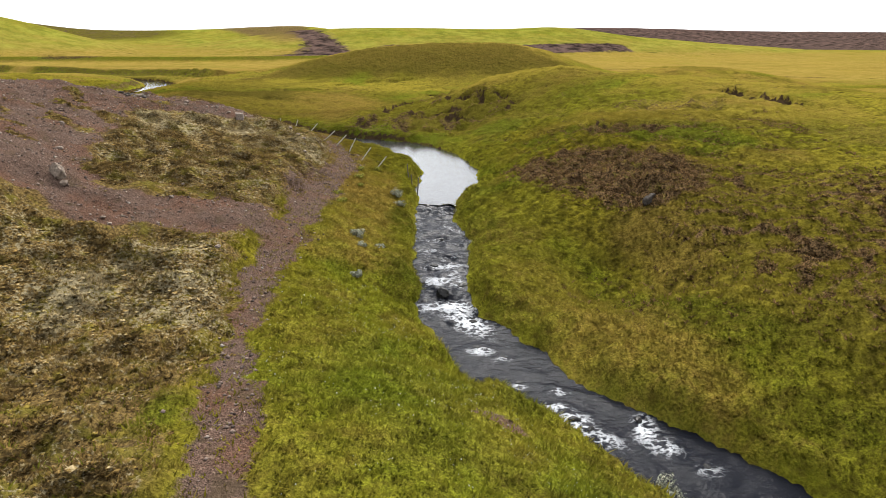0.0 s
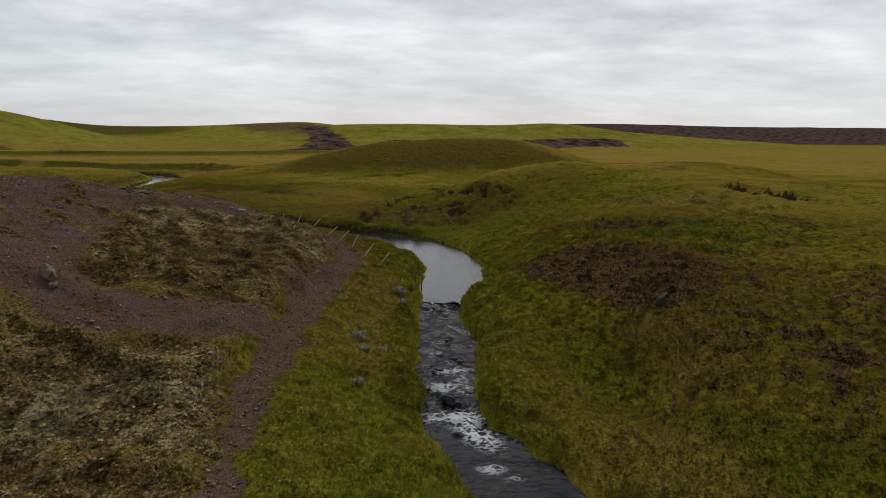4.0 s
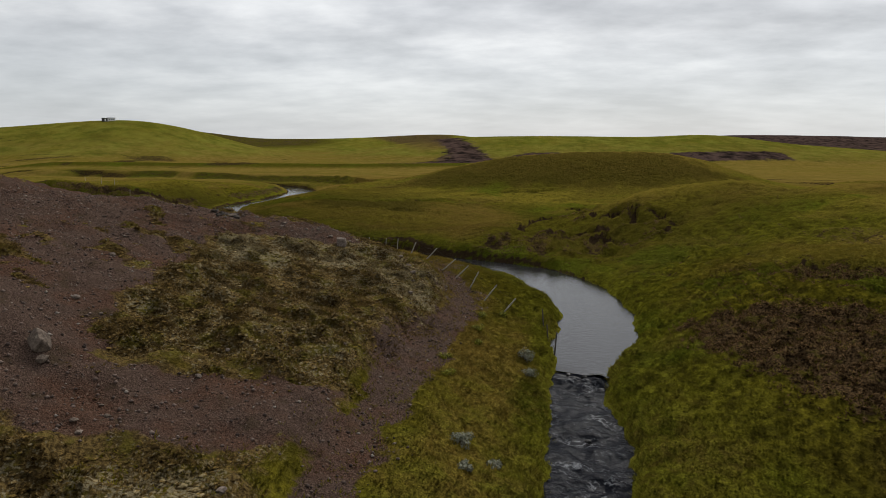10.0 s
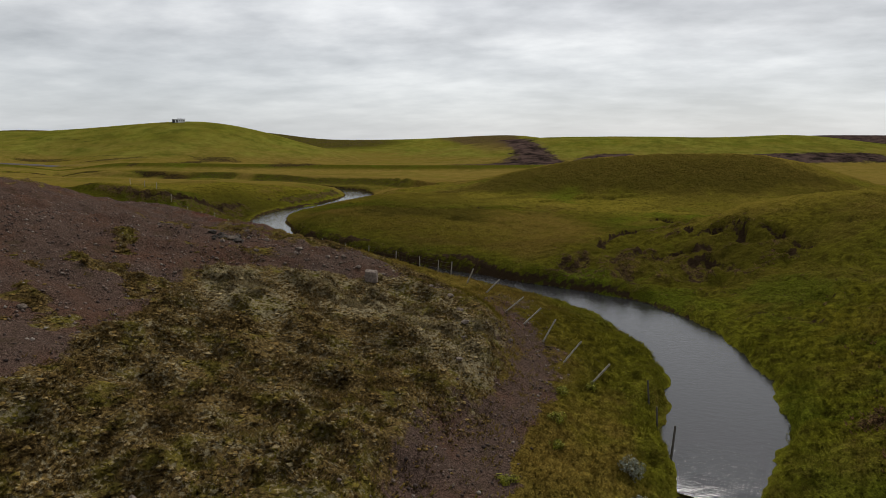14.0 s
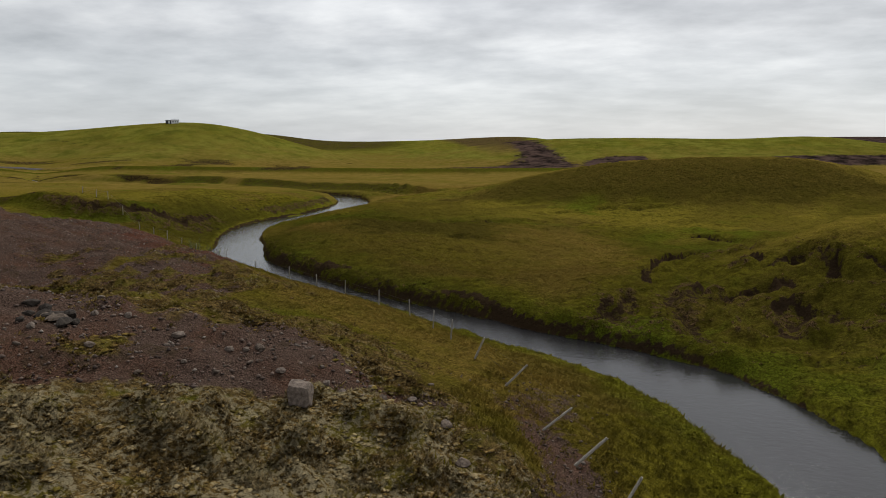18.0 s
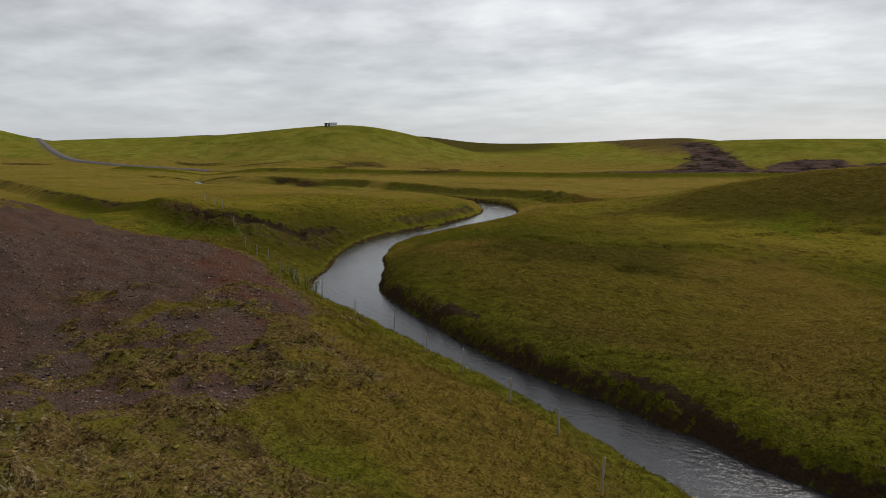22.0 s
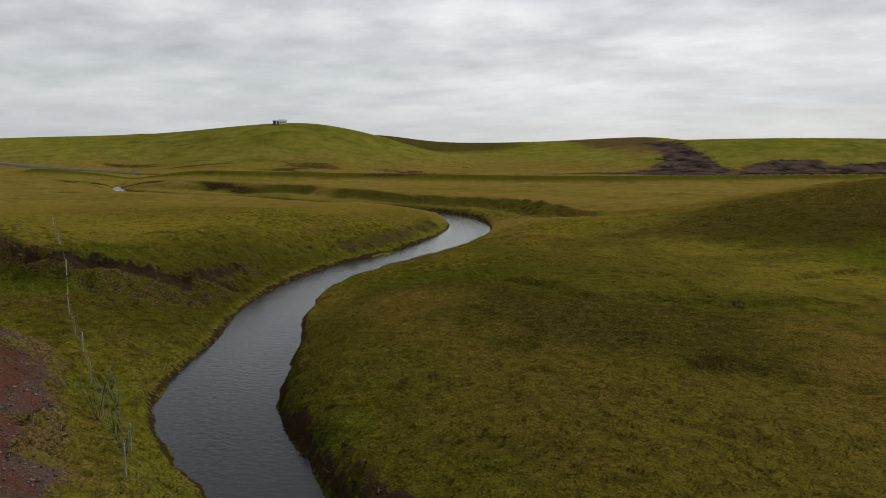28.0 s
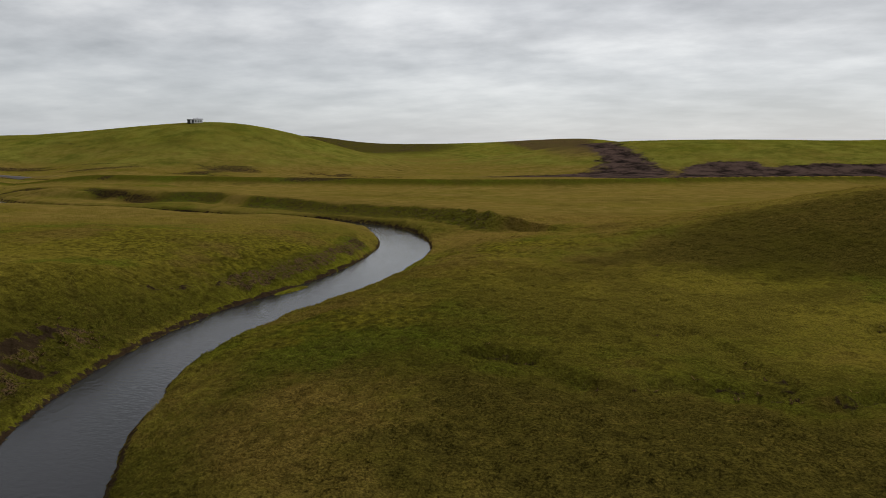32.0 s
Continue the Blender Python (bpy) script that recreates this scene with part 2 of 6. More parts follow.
def near_line(line, x, y):
    """Distance past the line's own half width, side (left +) and index of the nearest place, for arrays x and y."""
    tan = np.gradient(line[:, :2], axis=0)
    dist, where = np.empty(len(x)), np.empty(len(x), int)
    lx, ly, lw = (line[:, k].astype(np.float32) for k in range(3))
    xf, yf = x.astype(np.float32), y.astype(np.float32)
    for s in range(0, len(x), 8000):
        dd = np.sqrt((xf[s:s + 8000, None] - lx) ** 2 + (yf[s:s + 8000, None] - ly) ** 2) - lw
        k = dd.argmin(1)
        where[s:s + 8000] = k
        dist[s:s + 8000] = dd[np.arange(len(k)), k]
    side = tan[where, 0] * (y - line[where, 1]) - tan[where, 1] * (x - line[where, 0])
    return dist, np.sign(side), where


def lattice(ix, iy, seed):
    h = (ix * 374761393 + iy * 668265263 + seed * 974711) & 0x7FFFFFFF
    h = ((h ^ (h >> 13)) * 1274126177) & 0x7FFFFFFF
    return ((h ^ (h >> 16)) & 0xFFFF) / 65535.0


def wave(x, y, size, seed):
    """Smooth value noise, 0 to 1, with bumps of about that size in metres."""
    u, v = x / size, y / size
    iu, iv = np.floor(u).astype(np.int64), np.floor(v).astype(np.int64)
    fu, fv = u - iu, v - iv
    fu, fv = fu * fu * (3 - 2 * fu), fv * fv * (3 - 2 * fv)
    a, b = lattice(iu, iv, seed), lattice(iu + 1, iv, seed)
    c, d = lattice(iu, iv + 1, seed), lattice(iu + 1, iv + 1, seed)
    return (a * (1 - fu) + b * fu) * (1 - fv) + (c * (1 - fu) + d * fu) * fv


def fbm(x, y, size, seed, octaves=3):
    total, weight, amp = 0.0, 0.0, 1.0
    for k in range(octaves):
        total = total + amp * wave(x * 0.8 + y * 0.6, y * 0.8 - x * 0.6, size / 2 ** k, seed + 17 * k)
        weight += amp
        amp *= 0.55
    return total / weight


def water_level(y):
    """Height of the water: a still pool, a lip, and rapids down to the lower run."""
    falls = np.interp(y, [-20, 16, 24, 28, 30, 32, 38, 44, 45.6, 46.4, 46.65], [-2.2, -1.6, -1.45, -1.35, -1.2, -0.95, -0.6, -0.4, -0.32, -0.16, 0.0])
    return np.where(y < 46.65, falls, np.clip((y - 190) / 70, 0, 1) * 2.0)


def soft_patch(x, y, cx, cy, rx, ry, turn=0.0, edge=0.5):
    """A soft-edged oval, 1 within and 0 outside."""
    c, s = math.cos(radians(turn)), math.sin(radians(turn))
    u, v = ((x - cx) * c + (y - cy) * s) / rx, (-(x - cx) * s + (y - cy) * c) / ry
    return 1 - smooth(1 - edge, 1 + edge, np.hypot(u, v))


# low turf steps, each dropping to its right: points, drop
LEDGES = [([(-46.6, 123.9), (-42.7, 124.8), (-40, 122.6), (-37.8, 121.7), (-34.4, 123.6), (-30, 122.4)], 0.5, 0.5), ([(-36.2, 134), (-33.6, 130.9), (-30.7, 124.5), (-29.6, 122.6)], 0.5, 0.5), ([(-26.2, 135.6), (-24, 138.6), (-21.4, 141.6), (-18.6, 142.7)], 0.5, 0.5),
          ([(-19.9, 143.6), (-15.6, 146.6), (-12, 146.4), (-6, 147)], 0.5, 0.5), ([(-36.9, 133.5), (-34.5, 130)], 0.4, 0.4), ([(-31.1, 109.8), (-26.7, 110.8), (-21.8, 111)], 0.35, 0.4), ([(-30.4, 121.6), (-28.9, 123.3), (-25.1, 126.2), (-21.6, 127)], 0.5, 0.5),
          ([(-8.9, 91.4), (-8.6, 94), (-8.3, 98.4), (-7.6, 104), (-5.4, 107.4), (-3.4, 111)], 1.0, 1.0), ([(-4.2, 122.5), (-3.2, 124.6), (-1.7, 125.4), (0.6, 123)], 0.9, 1.0), ([(-3.6, 87), (-2.6, 89.6), (-1.2, 91.2), (0.6, 92), (2.2, 93.6)], 1.0, 1.0),
          ([(2.2, 95.2), (2.9, 96.7), (4.2, 97.2), (5.2, 95.8), (5.6, 93.2)], 1.9, 1.0), ([(6.2, 92), (7.0, 93.1), (7.8, 92.8), (8.5, 91.4)], 1.1, 1.0), ([(0.4, 95.2), (1.4, 96.4), (2.4, 96.6)], 0.7, 1.0), ([(7.2, 88.6), (7.7, 89.1), (8.2, 88.6)], 0.6, 1.0), ([(8.1, 85.9), (8.7, 86.5), (9.3, 85.9)], 0.6, 1.0),
          ([(-0.6, 98), (0, 98.7), (0.7, 98.1)], 0.6, 1.0), ([(-0.9, 85), (0.8, 87.4), (3, 86.4), (4.6, 84.6)], 0.7, 0.9), ([(6.6, 84), (7.8, 84.8), (9.2, 82.4)], 0.6, 0.9), ([(9.9, 93), (11.5, 92), (14.5, 90.5)], 0.4, 0.5),
          ([(-0.8, 78), (4.2, 76), (7.2, 71.5), (11, 70.8)], 0.5, 0.5), ([(1.5, 71), (4.6, 69.6), (7, 66)], 0.45, 0.5), ([(10.6, 58.6), (13.2, 59.8), (17, 59.2), (22, 56.8)], 0.5, 0.7), ([(15, 72.4), (18.8, 71.3), (21.8, 68)], 0.4, 0.6),
          ([(28.4, 72.6), (31.2, 72.4), (32.6, 67.4), (34.2, 63)], 0.7, 0.8), ([(-45.6, 98.6), (-43, 96.6), (-40.3, 95), (-37.5, 93.6), (-35, 92.5), (-32.5, 91.2)], 0.7, 1.0), ([(-24, 86.8), (-21, 85.6), (-18, 83.8), (-15, 81.4), (-12.8, 80.2)], 0.5, 0.9),
          ([(-80, 105), (-74, 104), (-71.5, 106), (-69.8, 108.8), (-69, 112.6), (-67.4, 115.6), (-66.4, 117.5)], 0.6, 0.8), ([(-73.4, 127), (-72.6, 131), (-72, 136)], 0.4, 0.6)]


def ledge_steps(x, y):
    """How far the turf steps lower the ground, and how near their faces are."""
    fall, face = np.zeros(x.shape), np.zeros(x.shape)
    for points, drop, dark_face in LEDGES:
        line = spline([(a, b, 0) for a, b in points], 0.6)
        lo, hi = line.min(0)[:2] - 7, line.max(0)[:2] + 7
        k = np.nonzero((x > lo[0]) & (x < hi[0]) & (y > lo[1]) & (y < hi[1]))[0]
        if not len(k):
            continue
        d, side, where = near_line(line, x[k], y[k])
        u = -d * side + (fbm(x[k], y[k], 1.6, 43) - 0.5) * 0.8
        ends = smooth(0, 0.12, where / len(line)) * (1 - smooth(0.88, 1, where / len(line))) * (0.55 + 0.45 * smooth(0.3, 0.6, fbm(x[k], y[k], 3.0, 47)))
        fall[k] = np.maximum(fall[k], 1.25 * drop * smooth(-0.1, 0.3, u) * np.exp(-np.maximum(u, 0) / 2.4) * ends)
        face[k] = np.maximum(face[k], smooth(-0.3, 0.05, u) * (1 - smooth(0.5, 1.3, u)) * ends * dark_face)
    return fall, face


def bog_scarps(x, y):
    """How far the slumped edges lower the plain, and how near their faces are."""
    fall, face = np.zeros(x.shape), np.zeros(x.shape)
    for (ax, ay), (bx, by), drop in BOG_SCARPS:
        ex, ey = bx - ax, by - ay
        run = math.hypot(ex, ey)
        along_it = ((x - ax) * ex + (y - ay) * ey) / run ** 2
        off = ((x - ax) * ey - (y - ay) * ex) / run + (fbm(x, y, 9, 53, 2) - 0.5) * 7
        ends = smooth(-0.1, 0.2, along_it) * (1 - smooth(0.8, 1.1, along_it))
        fall = np.maximum(fall, 0.75 * drop * smooth(-0.5, 2.2, off) * np.exp(-np.maximum(off, 0) / 9) * ends)
        face = np.maximum(face, smooth(-0.8, 0.4, off) * (1 - smooth(1.6, 3.2, off)) * ends)
    return fall, face


def land(x, y):
    """Height of the ground, distance from the water's edge, side of the stream, distance from the track."""
    shape = x.shape
    x, y = x.ravel().astype(float), y.ravel().astype(float)
    d, side, k = near_line(STREAM, x, y)
    td, tside, _ = near_line(TRACK_LINE, x, y)
    td = (td + 0.8) * tside
    w = water_level(STREAM[k, 1])
    field = np.full(len(x), FIELD)
    for mx, my, rx, ry, h in MOUNDS:
        field += h * np.exp(-((x - mx) / rx) ** 2 - ((y - my) / ry) ** 2)
    # the great mound: a steep face towards the stream, a long back
    field += GREAT_MOUND * np.exp(-(((x - 5) / np.where(x < 5, 42, 31)) ** 2 + ((y - 168) / np.where(y < 168, 17, 38)) ** 2) ** 1.5)
    # the moss slope stands over the track
    field += 0.55 * smooth(0.9, 2.2, td) * smooth(18, 26, y) * (1 - smooth(55, 60, y)) * np.exp(-np.maximum((td - 2.2) / 3, 0) ** 2)
    field -= 0.16 * (1 - smooth(0.5, 1.3, np.abs(td))) * (y < 64)
    # far country
    far = np.hypot(x, y - 50)
    field += FAR_RISE * smooth(250, 1500, far) * 12
    hill = np.zeros(len(x))
    for mx, my, rx, ry, h in HILLS:
        hill += h * np.exp(-(((x - mx) / rx) ** 2 + ((y - my) / ry) ** 2))
    field += hill * smooth(0.3, 5.5, hill)
    swell = smooth(4, 25, d) * (1 - 0.9 * smooth(150, 230, far))
    field += (fbm(x, y, 26, 5) - 0.5) * 1.0 * swell + (fbm(x, y, 7, 9) - 0.5) * 0.5 * smooth(1.5, 8, d) * (1 - smooth(150, 230, far))
    field += (fbm(x, y, 160, 15) - 0.5) * 5 * smooth(200, 500, far) * (0.3 + 0.7 * smooth(1, 6, hill))
    field -= ledge_steps(x, y)[0] + bog_scarps(x, y)[0]
    ed, _, _ = near_line(EMBANKMENT_LINE, x, y)
    field += 2.3 * np.exp(-(ed / 5.5) ** 2)
    ld, lside, _ = near_line(TERRACE_LINE, x, y)
    rim = lside * ld + (fbm(x, y, 2.0, 45) - 0.5) * 1.2
    field += 0.55 * np.exp(-(ld / 12) ** 2) - 1.75 * smooth(0.3, -3.6, rim) * np.exp(-(ld / 15) ** 2)
    fd, fside, _ = near_line(FAR_RIM_LINE, x, y)
    far_rim = fside * fd + (fbm(x, y, 3.0, 49) - 0.5) * 1.6
    field += 0.8 * np.exp(-(fd / 10) ** 2) - 2.0 * smooth(0.3, -3.8, far_rim) * np.exp(-(fd / 12) ** 2)
    cut = (side < 0) * smooth(75, 79, y) * (1 - smooth(98, 108, y)) + 0.8 * smooth(176, 182, y) * (y < 240) * (x > -190)
    bank = BANK + 0.6 * cut
    edge = np.maximum(d + (fbm(x, y, 1.6, 31) - 0.5) * 0.8 + (fbm(x, y, 2.6, 33) - 0.5) * 1.1 * (y < 64), 0)
    reach = BANK_REACH + 0.4 * np.clip(STREAM[k, 1] - 200, 0, 60)
    z = w + bank * (1 - np.exp(-edge / 0.35)) + (field - w - bank) * (1 - np.exp(-(np.maximum(d, 0) / reach) ** 1.5))
    bed = w - 0.12 - 0.6 * smooth(0, 1.5, -d)
    z = np.where(edge <= 0, np.minimum(bed, z), z)
    z = np.maximum(z, np.where((d < 0.5) & (y > 130) & (y < 150), -0.8 + 0.92 * soft_patch(x, y, -68.9, 141, 0.75, 3.2, -6, 0.5), -9))
    return z.reshape(shape), d.reshape(shape), side.reshape(shape), td.reshape(shape)


# ---------------------------------------------------------------- what covers the land
FAR_RISE = 0.71
HILLS = [(-262, 350, 58, 55, 9.1), (-300, 330, 75, 70, 6.8), (-370, 340, 110, 90, 1.8), (-225, 372, 45, 45, 5.3), (-470, 420, 200, 150, 16.2), (-330, 700, 110, 90, 8.4), (-240, 720, 90, 80, 5.7), (-150, 760, 90, 90, 18.5), (-110, 480, 60, 60, 10.1), (-40, 500, 70, 60, 10.5), (40, 520, 90, 70, 12.0), (140, 560, 110, 80, 9.0), (250, 620, 130, 90, 4.0), (-60, 700, 150, 120, 1.2), (250, 1300, 260, 200, 23.9), (480, 1250, 220, 200, 7.1), (720, 1150, 260, 220, 17.9), (1000, 1000, 300, 250, 7.3), (1300, 800, 350, 300, 4.2), (-462, 228, 50, 45, 19.0), (-690, 620, 130, 120, 18.2), (330, 1500, 45, 90, 8.0), (520, 1400, 50, 90, 8.0), (-420, 640, 60, 80, 14.3), (90, 520, 40, 50, 3.5), (-245, 330, 25, 30, 1.9), (160, 1100, 60, 60, 3.0), (-560, 760, 90, 90, 14.0)]
# outlines of the covers in plan
MOSS_SLOPE = [(-17.9, 31.9), (-19.3, 36.5), (-21.3, 43), (-22.8, 46.4), (-22.5, 50), (-19.3, 51.6), (-16.4, 54.1), (-13.4, 56.5), (-10.3, 55.2), (-9.1, 48.7), (-9.2, 42), (-9.6, 36.5), (-10.4, 34.6), (-12.5, 33.2), (-15.1, 32.3)]
MOSS_NEAR = [(-24, 24), (-18.7, 27.1), (-16.1, 26.4), (-13.4, 27.9), (-10.1, 29.1), (-9.0, 25.7), (-8.8, 23.2), (-8.2, 20), (-7.4, 15.7), (-6.4, 11), (-10, 4), (-22, 4), (-30, 15)]
PALE_CREST = [(-23, 48.5), (-21.7, 51.5), (-19.7, 54.5), (-16, 57), (-13, 57), (-10.4, 54.1), (-9.3, 48), (-11.4, 48.1), (-14.9, 49.5), (-17.9, 48.3), (-18.2, 45), (-19.1, 43.9)]
PALE_NEAR = [(-15, 23.4), (-13.7, 26.6), (-11.3, 28.2), (-9.3, 27.8), (-8.2, 23.6), (-8.4, 20.4), (-11, 21), (-12.2, 19.3), (-14.1, 20.8)]
MOSS_EDGE = [(-29.7, 57.8), (-32.8, 62.9), (-28.8, 66.9), (-25.5, 67.5), (-20.4, 65.6), (-14.9, 60.3), (-12.7, 57.4), (-14.4, 55.8), (-17.2, 57.4), (-19.3, 58.2), (-22.1, 55.8), (-25.3, 55.4)]
MOSS_NOSE = [(-42.9, 70.4), (-43.7, 75.4), (-40.2, 76.6), (-36.6, 78.2), (-33.8, 77.9), (-30, 76.1), (-27.4, 72.4), (-30.3, 71.4), (-31, 69.1), (-31.6, 67), (-35.8, 67.1)]
RIDGE = [(-9.5, 30), (-9.8, 35), (-13, 33), (-16.5, 31.2), (-19, 36), (-21.5, 45), (-22.5, 50), (-19, 52), (-16, 54.5), (-12.5, 57), (-16, 57), (-19, 58), (-22, 55.5), (-25, 55), (-29.7, 57.8), (-33, 63), (-30, 68),
         (-30.5, 71), (-36, 68), (-43, 71), (-43.5, 75), (-40, 77), (-36.6, 78.5), (-38.8, 82), (-44, 86), (-48.6, 89), (-52.8, 92), (-57, 94.3), (-61, 94.6), (-70, 87), (-80, 85), (-90, 60), (-60, 30), (-40, 20), (-22, 24), (-18.7, 27), (-16, 26.5), (-10, 29)]
HEATH_KNOLL = [(5.8, 51.9), (8.1, 52.3), (11.1, 51.6), (13.8, 50.1), (16.5, 47.9), (17.4, 44.1), (16.1, 40.1), (13, 37.9), (10.2, 38.9), (7.8, 40.3), (8, 42.6), (5.9, 45.7)]
HEATH_SIDE = [(13.5, 40), (16.5, 43.5), (20, 43), (26, 39.5), (28, 24), (16.5, 21), (14.2, 27), (12.8, 35)]
SLIP = [(-12.3, 82.4), (-12.6, 85), (-9, 93), (-8, 104), (-3, 110), (2, 104), (6, 96), (9, 90), (9, 82), (5, 79), (0.4, 77.5), (-3.8, 77.4), (-6.1, 78.6), (-10.2, 80.2)]
SLUMP = [(-6.6, 80.7), (-6.9, 85.7), (-6.6, 91), (-4.9, 95), (-3.2, 94.6), (-3.8, 89.5), (-3.6, 84), (-2.9, 77), (-4.3, 76.7), (-5.6, 78.1)]
BROKEN_TURF = [(-1.2, 86.1), (0.7, 88), (2.9, 86.9), (4.4, 85), (4.6, 83.1), (2.5, 81.7), (-0.5, 81.2)]
HUMMOCKS = [(-11.9, 81.1), (-11, 85), (-9.2, 87.3), (-8.2, 84.4), (-8.5, 79.9), (-10.9, 80.4)]
HEATH_BAND = [(10.8, 57.8), (13.2, 59.5), (17, 59.1), (18, 57.8), (21.6, 56.8), (21.4, 56), (16.9, 54.8), (13.3, 55.3)]
HEATH_BIT = [(21.3, 54.1), (23.2, 55.4), (24.3, 54.9), (21.7, 52.3)]
HEATH_PALE = [(17.7, 73.3), (22.9, 72.3), (28.2, 69), (27.9, 64.7), (20.5, 65.3), (17.6, 71.5)]
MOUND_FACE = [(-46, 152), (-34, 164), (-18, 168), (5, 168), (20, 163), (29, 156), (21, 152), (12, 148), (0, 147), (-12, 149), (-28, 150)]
RED_SOIL = [(-52, 82), (-60, 92), (-57, 94), (-51, 91), (-46, 87), (-41.1, 82.5), (-38, 80.3), (-36, 76.5), (-43, 78.8), (-47.8, 80.5)]
LUSH_RIGHT = [(1, 45), (3.5, 56), (6, 60), (7, 48), (7.2, 37.4), (10.1, 27), (14.4, 20), (18, 14), (13.2, 14), (8.6, 20.5), (4, 27), (2, 33.9)]
LUSH_LEFT = [(-5.8, 12), (-6.5, 20), (-7, 30), (-6.7, 38), (-4.8, 43), (-2.5, 38), (-1.5, 31), (0.5, 24), (5, 17), (4, 8)]
TAWNY = [(-55.9, 112.4), (-51.6, 117), (-39.7, 121), (-25, 122), (-12, 118), (-8.5, 104), (-10, 94), (-14, 88), (-22, 92), (-28.8, 95), (-37, 97.9), (-44, 101.9)]
SCREE_A = [(-150, 590), (-118, 540), (-84, 470), (-70, 446), (-60, 424), (-50, 409), (-54, 372), (-68, 358), (-90, 360), (-120, 338), (-114, 352), (-104, 372), (-92, 396), (-86, 420), (-92, 440), (-110, 480), (-140, 560)]
CREST_HEATH = [(-235, 702), (-220, 760), (-150, 760), (-120, 640), (-86, 468), (-100, 458), (-160, 640)]
BROWN_HILL = [(-190, 680), (-120, 560), (-88, 466), (-86, 440), (-104, 430), (-122, 448)]
SCREE_B = [(-53.5, 380), (-48, 424), (-39, 436), (-18, 440), (-12, 430), (4, 438), (14, 443), (32, 444), (120, 474), (126, 454), (40, 420), (5, 404), (-19, 384), (-40, 374)]
DARK_FELL = [(60, 800), (3000, 300), (3000, 3300), (60, 3300)]
ROAD = [(-640, 362, 5), (-500, 302, 5), (-440, 272, 5), (-385, 251, 5), (-337, 236, 5), (-309, 234, 5), (-284, 235, 5), (-262, 244, 5), (-246, 252, 4)]
# dark broken edges of the bogs: x, y, reach, reach, turn, softness
BOG_EDGES = [(-276, 235, 17, 2.6, 24, 0.4), (-252, 243, 12, 2.2, 20, 0.4), (-340, 215, 22, 6, 10, 0.5), (-207, 266, 10, 2.5, 28, 0.5), (-178, 281, 11, 2.5, 28, 0.5), (-203, 290, 16, 2.5, 28, 0.5), (-242, 268, 20, 2.5, 28, 0.5), (-135, 250, 16, 3.5, 28, 0.5), (-150, 292, 12, 2.5, 28, 0.5), (-285, 268, 16, 3, 30, 0.5), (90, 190, 26, 4, -10, 0.5), (60, 240, 30, 3, -5, 0.5),
             (-206, 282, 11, 2.6, 52, 0.5), (-203, 296, 11, 2.2, 43, 0.5), (-169, 277, 36, 2.2, 106, 0.5), (-248, 276, 21, 2.0, 1, 0.5), (-195, 230, 3, 3.0, 14, 0.5), (-169, 269, 29, 2.6, 113, 0.5), (-171, 313, 12, 2.0, 56, 0.5), (-110, 358, 25, 3.0, 78, 0.5)]
# foam: x, y, reach, reach, turn, amount
FOAM = [(0.55, 30.1, 1.0, 0.75, 0, 1.0), (1.15, 28.6, 0.75, 1.7, 32, 0.95), (-0.5, 29.9, 0.9, 0.5, 0, 0.8), (0.1, 34.9, 1.2, 0.4, 0, 0.78), (-0.35, 32.9, 1.1, 0.55, 0, 0.8), (0.8, 32.6, 0.5, 0.6, 0, 0.7), (0.55, 33.8, 0.5, 0.7, 10, 0.6),
        (1.65, 25.6, 0.65, 0.4, 10, 0.75), (2.6, 25.0, 0.5, 0.25, 30, 0.55), (3.0, 22.8, 0.3, 0.28, 0, 0.75), (4.2, 21.2, 0.55, 0.4, -20, 0.9), (4.6, 20.4, 0.8, 0.75, -40, 0.9), (5.4, 19.5, 0.95, 0.45, -40, 0.75),
        (7.1, 20.0, 0.45, 0.95, -10, 0.9), (7.4, 19.0, 0.75, 0.55, -35, 0.65), (4.5, 22.4, 0.4, 0.3, 0, 0.7), (8.5, 17.7, 0.55, 0.35, 20, 0.55), (-0.6, 46.0, 0.8, 0.22, 0, 0.5), (-0.1, 45.3, 0.3, 0.8, 0, 0.42), (-0.3, 39.4, 0.8, 0.3, 0, 0.52), (0.3, 41.6, 0.5, 0.3, 0, 0.45),
        (-0.7, 37.3, 0.7, 0.3, 0, 0.5), (0.4, 36.2, 0.6, 0.3, 0, 0.5), (-77.5, 180, 2.6, 0.9, -55, 0.42)]

BROWN_SLOPE = [(-36, 80), (-24, 79), (-15.5, 71), (-11.5, 66), (-9.5, 60), (-12.7, 58), (-18, 66), (-27, 70), (-37, 76)]
LUSH_STREAK = [(6.4, 37.9), (8.2, 36.3), (10.1, 33.9), (11, 29.3), (11.3, 23.9), (13, 20), (16, 15), (14, 14.5), (11.1, 20.8), (9.8, 24.3), (9, 31.1), (6.6, 34.4), (5.4, 36.7)]
BROWN_SWARD = [(3.2, 34.1), (6.2, 33.7), (8.5, 31.2), (8.5, 24.9), (8.8, 22.5), (7.2, 22.6), (5.7, 24.7), (4.1, 27.6), (2.9, 30.2)]
BROWN_BANK = [(5, 23), (4.2, 27), (6, 29), (9, 26), (10.5, 22), (10, 18.5), (8.5, 20.5)]
KNOLL = [(4.7, 75.6), (12, 92), (20, 96), (34, 98), (38, 70), (33.6, 50), (20.8, 52.4), (12, 64)]
RIM_HEATH = [(-71.7, 105.2), (-69.2, 113), (-66.6, 116), (-63.8, 111), (-65, 105.5), (-69, 103.6)]
